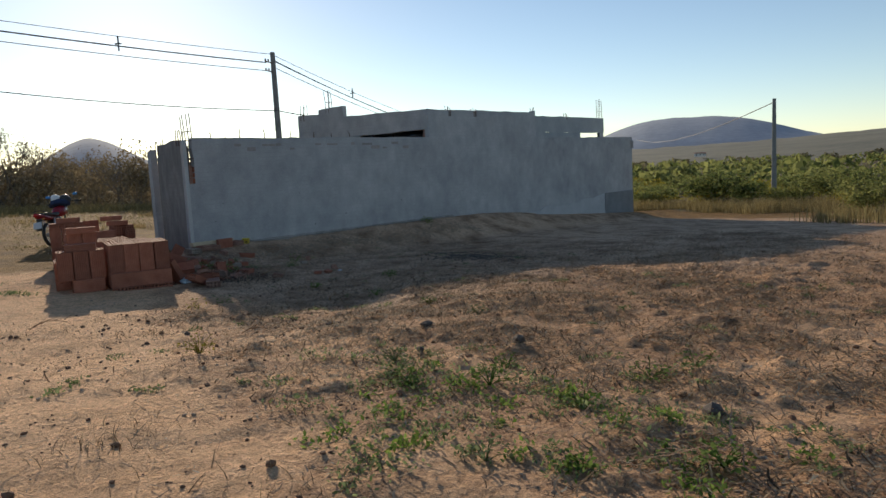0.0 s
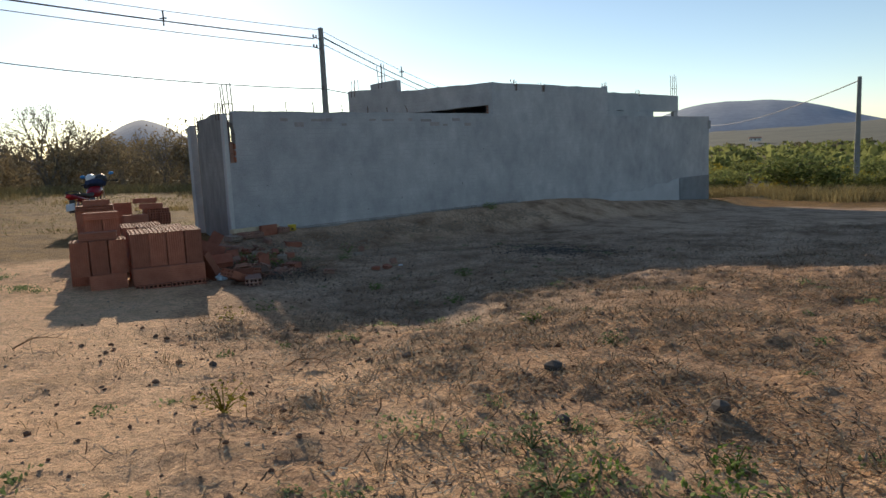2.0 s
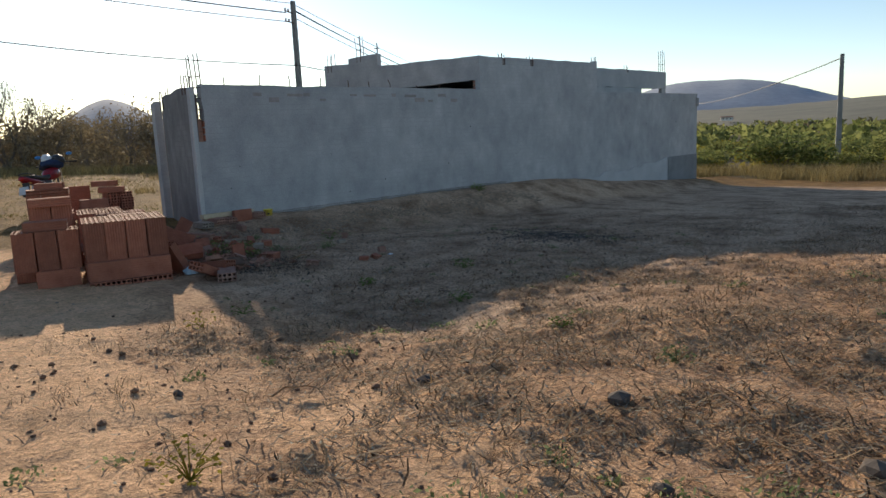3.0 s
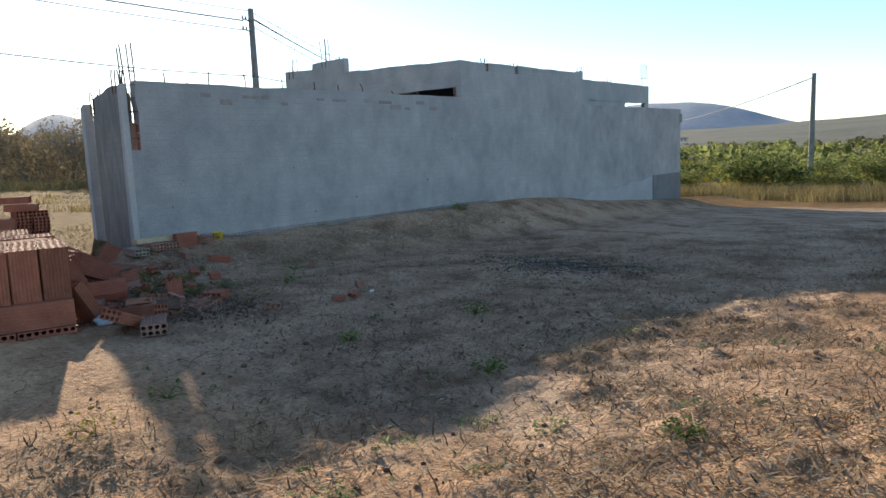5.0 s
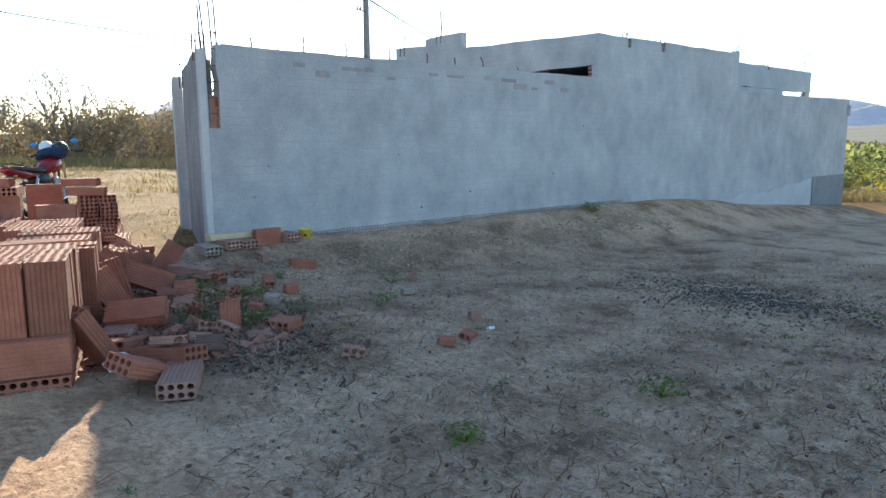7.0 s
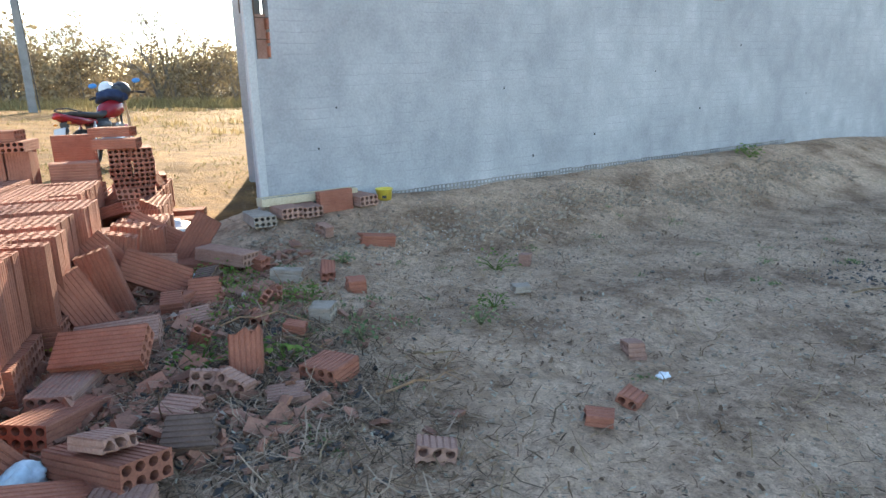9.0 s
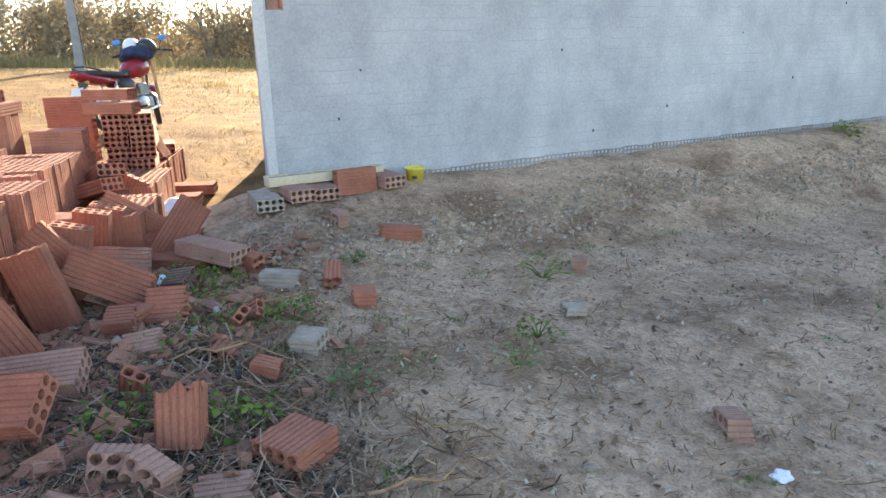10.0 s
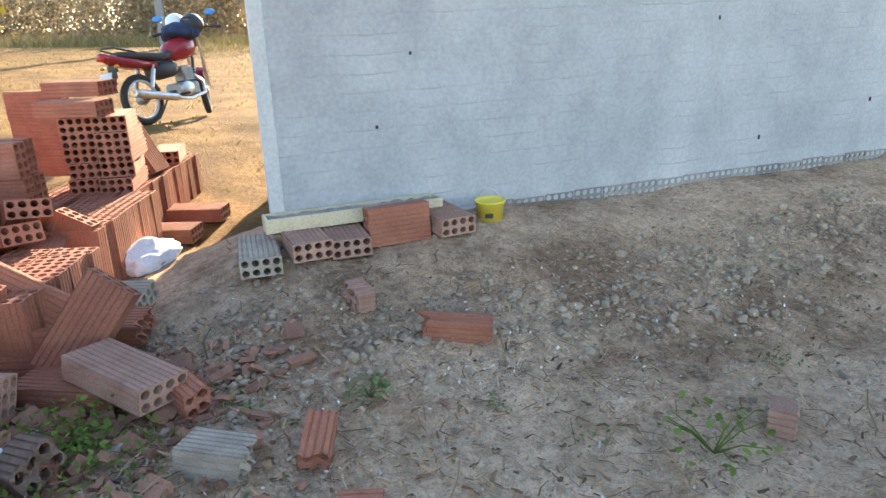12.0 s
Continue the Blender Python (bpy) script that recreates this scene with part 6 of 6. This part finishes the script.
def leafy_plant(x, y, h, n, leaf, mat, seed, label):
    """A single plant: stems, each with broad leaves."""
    rs = np.random.RandomState(seed)
    g = empty("weed", x, y, gz(x, y) - 0.005)
    v, f = [], []
    for k in range(n * 6):
        a, q = rs.uniform(0, 6.3), rs.uniform(0.05, 1.0)
        r, hh = h * 0.85 * math.sqrt(q), h * rs.uniform(0.25, 1.0) * (1.05 - 0.55 * q)
        tip = Vector((r * math.cos(a), r * math.sin(a), hh))
        if k % 6 == 0:
            part("stem", tube_bm([(0, 0, 0), tip * 0.5 + Vector((0, 0, 0.1 * h)), tip], [0.0035, 0.0025, 0.0015], 4), mat, g)
        a += rs.normal(0, 0.8)
        out = Vector((math.cos(a), math.sin(a), rs.uniform(-0.6, 0.5))).normalized()
        sd = Vector((-math.sin(a), math.cos(a), rs.normal(0, 0.4))).normalized()
        s, b = leaf * rs.uniform(0.28, 0.6), len(v)
        for t, w, u in ((0, 0.05, 0), (0.3, 0.42, 0.08), (0.65, 0.4, 0.08), (1.0, 0.05, -0.08)):
            c = tip + out * (s * t) + Vector((0, 0, s * u))
            v += [tuple(c - sd * s * w), tuple(c + sd * s * w)]
        f += [(b + 2 * q2, b + 2 * q2 + 2, b + 2 * q2 + 3, b + 2 * q2 + 1) for q2 in range(3)]
    raw("foliage", v, f, mat, g)
    return tagged(g, label, "plant", "single weeds")


for k, (x, y, h, n, leaf, mat, lab) in enumerate((
        (-9.57, 5.79, 0.17, 9, 0.06, WEED, "broad-leaved green weed in the rubble"), (-9.43, 6.15, 0.15, 9, 0.06, WEED, "dark green weed among dry stems"),
        (-10.32, 6.6, 0.12, 9, 0.05, WEED, "green weed beside a pale brick"), (-9.5, 6.58, 0.11, 8, 0.05, WEED_GREY, "dusty green weed on bare ground"),
        (-9.7, 7.58, 0.13, 9, 0.05, WEED, "light green weed on bare ground"), (-9.42, 7.27, 0.12, 8, 0.05, WEED_GREY, "dusty green weed on bare ground"),
        (-10.42, 8.14, 0.2, 9, 0.05, WEED, "light green weed on bare ground"), (-11.1, 6.27, 0.16, 10, 0.05, WEED, "green weed against the fallen bricks"),
        (-6.42, 3.93, 0.14, 6, 0.06, BUSH_YELLOW, "sunlit yellow-green seedling on sand"), (-6.8, 4.47, 0.12, 6, 0.05, WEED, "sunlit green seedling on sandy soil"),
        (-4.0, 2.62, 0.16, 14, 0.045, BUSH_YELLOW, "yellow-green tuft on sand"), (-0.28, 2.8, 0.12, 12, 0.055, WEED, "bright green broad-leaved weed"),
        (-1.08, 3.1, 0.12, 10, 0.05, WEED, "bright green broad-leaved weed"), (-1.07, 2.3, 0.12, 9, 0.05, WEED_GREY, "dusty green weed on mown ground"),
        (-2.28, 2.96, 0.14, 12, 0.045, WEED_GREY, "dusty green weed on mown ground"), (-6.96, 5.95, 0.1, 10, 0.05, WEED, "low dark green weed in shade"),
        (-6.67, 7.08, 0.13, 12, 0.05, WEED, "low dark green weed in shade"), (-5.68, 5.9, 0.12, 9, 0.045, WEED, "green weed at the shadow's edge"),
        (-1.74, 3.18, 0.15, 14, 0.05, WEED, "bright green leafy weed on mown ground"), (-1.92, 3.6, 0.1, 8, 0.05, WEED, "small bright green weed on mown ground"),
        (-1.08, 3.83, 0.14, 11, 0.05, WEED, "bright green leafy weed among stalks"), (-0.97, 4.22, 0.16, 8, 0.045, WEED, "upright green weed among stalks"),
        (-2.05, 2.86, 0.14, 16, 0.045, WEED, "spreading green weed on mown ground"), (-2.6, 3.25, 0.12, 16, 0.04, WEED_GREY, "dusty green weed spread on mown ground"),
        (-3.3, 5.0, 0.11, 12, 0.045, WEED_GREY, "dusty green weed on mown ground"), (-4.3, 5.4, 0.1, 12, 0.045, WEED, "low green weed on sunlit mown ground"),
        (-11.05, 7.2, 0.1, 9, 0.05, WEED_GREY, "pale green weed by the stones"), (-12.0, 13.6, 0.22, 14, 0.09, WEED, "dark green weed at the wall's foot"),
        (-9.97, 5.3, 0.2, 3, 0.06, BUSH_YELLOW, "bright yellow leaf by the pile"))):
    leafy_plant(x, y, h, n, leaf, mat, 90 + k, lab)


def dry_branch(x, y, z, length, yaw, seed):
    rs = np.random.RandomState(seed)
    g = empty("dry_branch", x, y, z, yaw)
    pts = [(length * t, rs.normal(0, .03), 0.02 + 0.05 * math.sin(t * 3.1)) for t in np.linspace(0, 1, 6)]
    part("stem", tube_bm(pts, [0.006, 0.006, 0.005, 0.004, 0.003, 0.002], 5), STRAW, g)
    for k in range(4):
        p = pts[1 + k]
        e = (p[0] + rs.uniform(.05, .16), p[1] + rs.normal(0, .1), p[2] + rs.uniform(0, .08))
        part("twig", tube_bm([p, e], [0.003, 0.0012], 4), STRAW, g)
    return tagged(g, "dry pale branch lying in the rubble", "branch", "dry branches")


for k, (x, y, l, yaw) in enumerate(((-10.0, 6.0, 0.5, 60), (-9.75, 6.2, 0.45, 20), (-8.9, 6.35, 0.4, 75), (-10.3, 6.35, 0.4, 110), (-9.2, 6.7, 0.35, 10), (-5.2, 7.2, 0.4, 140), (-4.7, 3.4, 0.3, 40), (-6.6, 2.3, 0.35, 80), (-8.6, 9.6, 0.4, 20))):
    dry_branch(x, y, gz(x, y), l, yaw, 120 + k)


# ---- far land ----
def hill(name, az0, az1, crest, R, mat, label, rough=0.05, depth=0.35):
    """A far rise seen under an angle: crest(u) is its height in degrees above eye level."""
    n, rows = 90, 14
    v, f = [], []
    for j in range(rows):
        t = j / (rows - 1)
        prof = math.sin(t * math.pi / 2) ** 0.8
        dist = R * (1 - depth + depth * t)
        for i in range(n):
            u = i / (n - 1)
            az = radians(az0 + (az1 - az0) * u)
            el = crest(u) * (1 + rough * 0.3 * noise.noise((u * 23, 3, R))) + rough * 0.5 * noise.noise((u * 60, t * 9, 1)) * prof
            z = -6 + (R * math.tan(radians(max(el, 0.0))) + 6) * prof
            v.append((-dist * math.sin(az), dist * math.cos(az), z))
    for j in range(rows - 1):
        for i in range(n - 1):
            a = j * n + i
            f.append((a, a + 1, a + n + 1, a + n))
    return tagged(raw(name, v, f, mat, smooth=True), label, "hill", kind="structure")


bell = lambda u, c, w: math.exp(-((u - c) / w) ** 2)
# both far hills carry their air haze as painted colour
hill("backdrop_hill_1", 3, 38, lambda u: 2.35 * bell(u, 0.66, 0.15) + 2.15 * bell(u, 0.46, 0.15) + 0.5 * bell(u, 0.25, 0.2), 2900, HAZED_HILL, "distant flat-topped hill with blue-grey haze put into its colour", 0.06)
hill("backdrop_hill_2", 58, 84, lambda u: 2.3 * bell(u, 0.42, 0.13) + 1.3 * bell(u, 0.3, 0.2) + 0.9 * bell(u, 0.75, 0.3), 2500, HAZED_HILL, "distant hill with pale blue-grey haze put into its colour", 0.05)
hill("backdrop_ridge", -40, 62, lambda u: 0.75 + 0.75 * bell(u, 0.36, 0.16) + 0.5 * bell(u, 0.15, 0.2), 900, RIDGE, "low brown scrub-covered ridge", 0.25, 0.75)


def woods(name, n, place, h, leaf, mat, seed, label):
    rs = np.random.RandomState(seed)
    cs = []
    x, y = place(rs, n)
    for a, b in zip(x, y):
        m = 46
        s = h * rs.uniform(0.6, 1.25)
        q = rs.normal(0, 1, (m, 3))
        q /= np.linalg.norm(q, axis=1)[:, None]
        cs.append(np.array((a, b, gz(a, b) + s * 0.5)) + q * (s * 0.85, s * 0.85, s * 0.5) * rs.uniform(0.6, 1.05, (m, 1)))
    v, f = leaves(np.concatenate(cs), 0.4, leaf, rs, 0.6)
    return tagged(raw(name, v, f, mat), label, "woods", kind="stuff")


woods("far_woods", 520, lambda rs, n: (rs.uniform(-190, 60, n), 75 + 170 * rs.rand(n) ** 1.3), 2.6, 0.55, BUSH, 141, "dark green scrub trees on the plain")
woods("far_scrub", 900, lambda rs, n: (rs.uniform(-420, 160, n), 180 + 420 * rs.rand(n)), 2.6, 0.8, SCRUB, 142, "brownish scrub on the distant slope")
woods("mid_scrub", 260, lambda rs, n: (rs.uniform(-48, 16, n), 40 + 45 * rs.rand(n)), 1.0, 0.2, BUSH_YELLOW, 143, "yellow-green low scrub beyond the grass")


def far_house(x, y, z):
    g = empty("far_house", x, y, z, 24)
    g.scale = (0.6, 0.6, 0.6)
    part("wall", box(-4, 4, -2, 2, 0, 2.2), WHITEWASH, g)
    part("roof", prism([(-2.4, 0), (2.4, 0), (0, 0.9)], 8.6, Matrix(((0, 0, 1, -4.3), (1, 0, 0, 0), (0, 1, 0, 2.2), (0, 0, 0, 1)))), TILE_ROOF, g)
    for k in (-2.5, 0, 2.5):
        part("window", box(k - 0.35, k + 0.35, -2.02, -1.98, 0.8, 1.7), OPENING_SHADE, g)
    return tagged(g, "small whitewashed house far on the plain", "house")


far_house(-330 * math.sin(radians(21.5)), 330 * math.cos(radians(21.5)), 1.2)
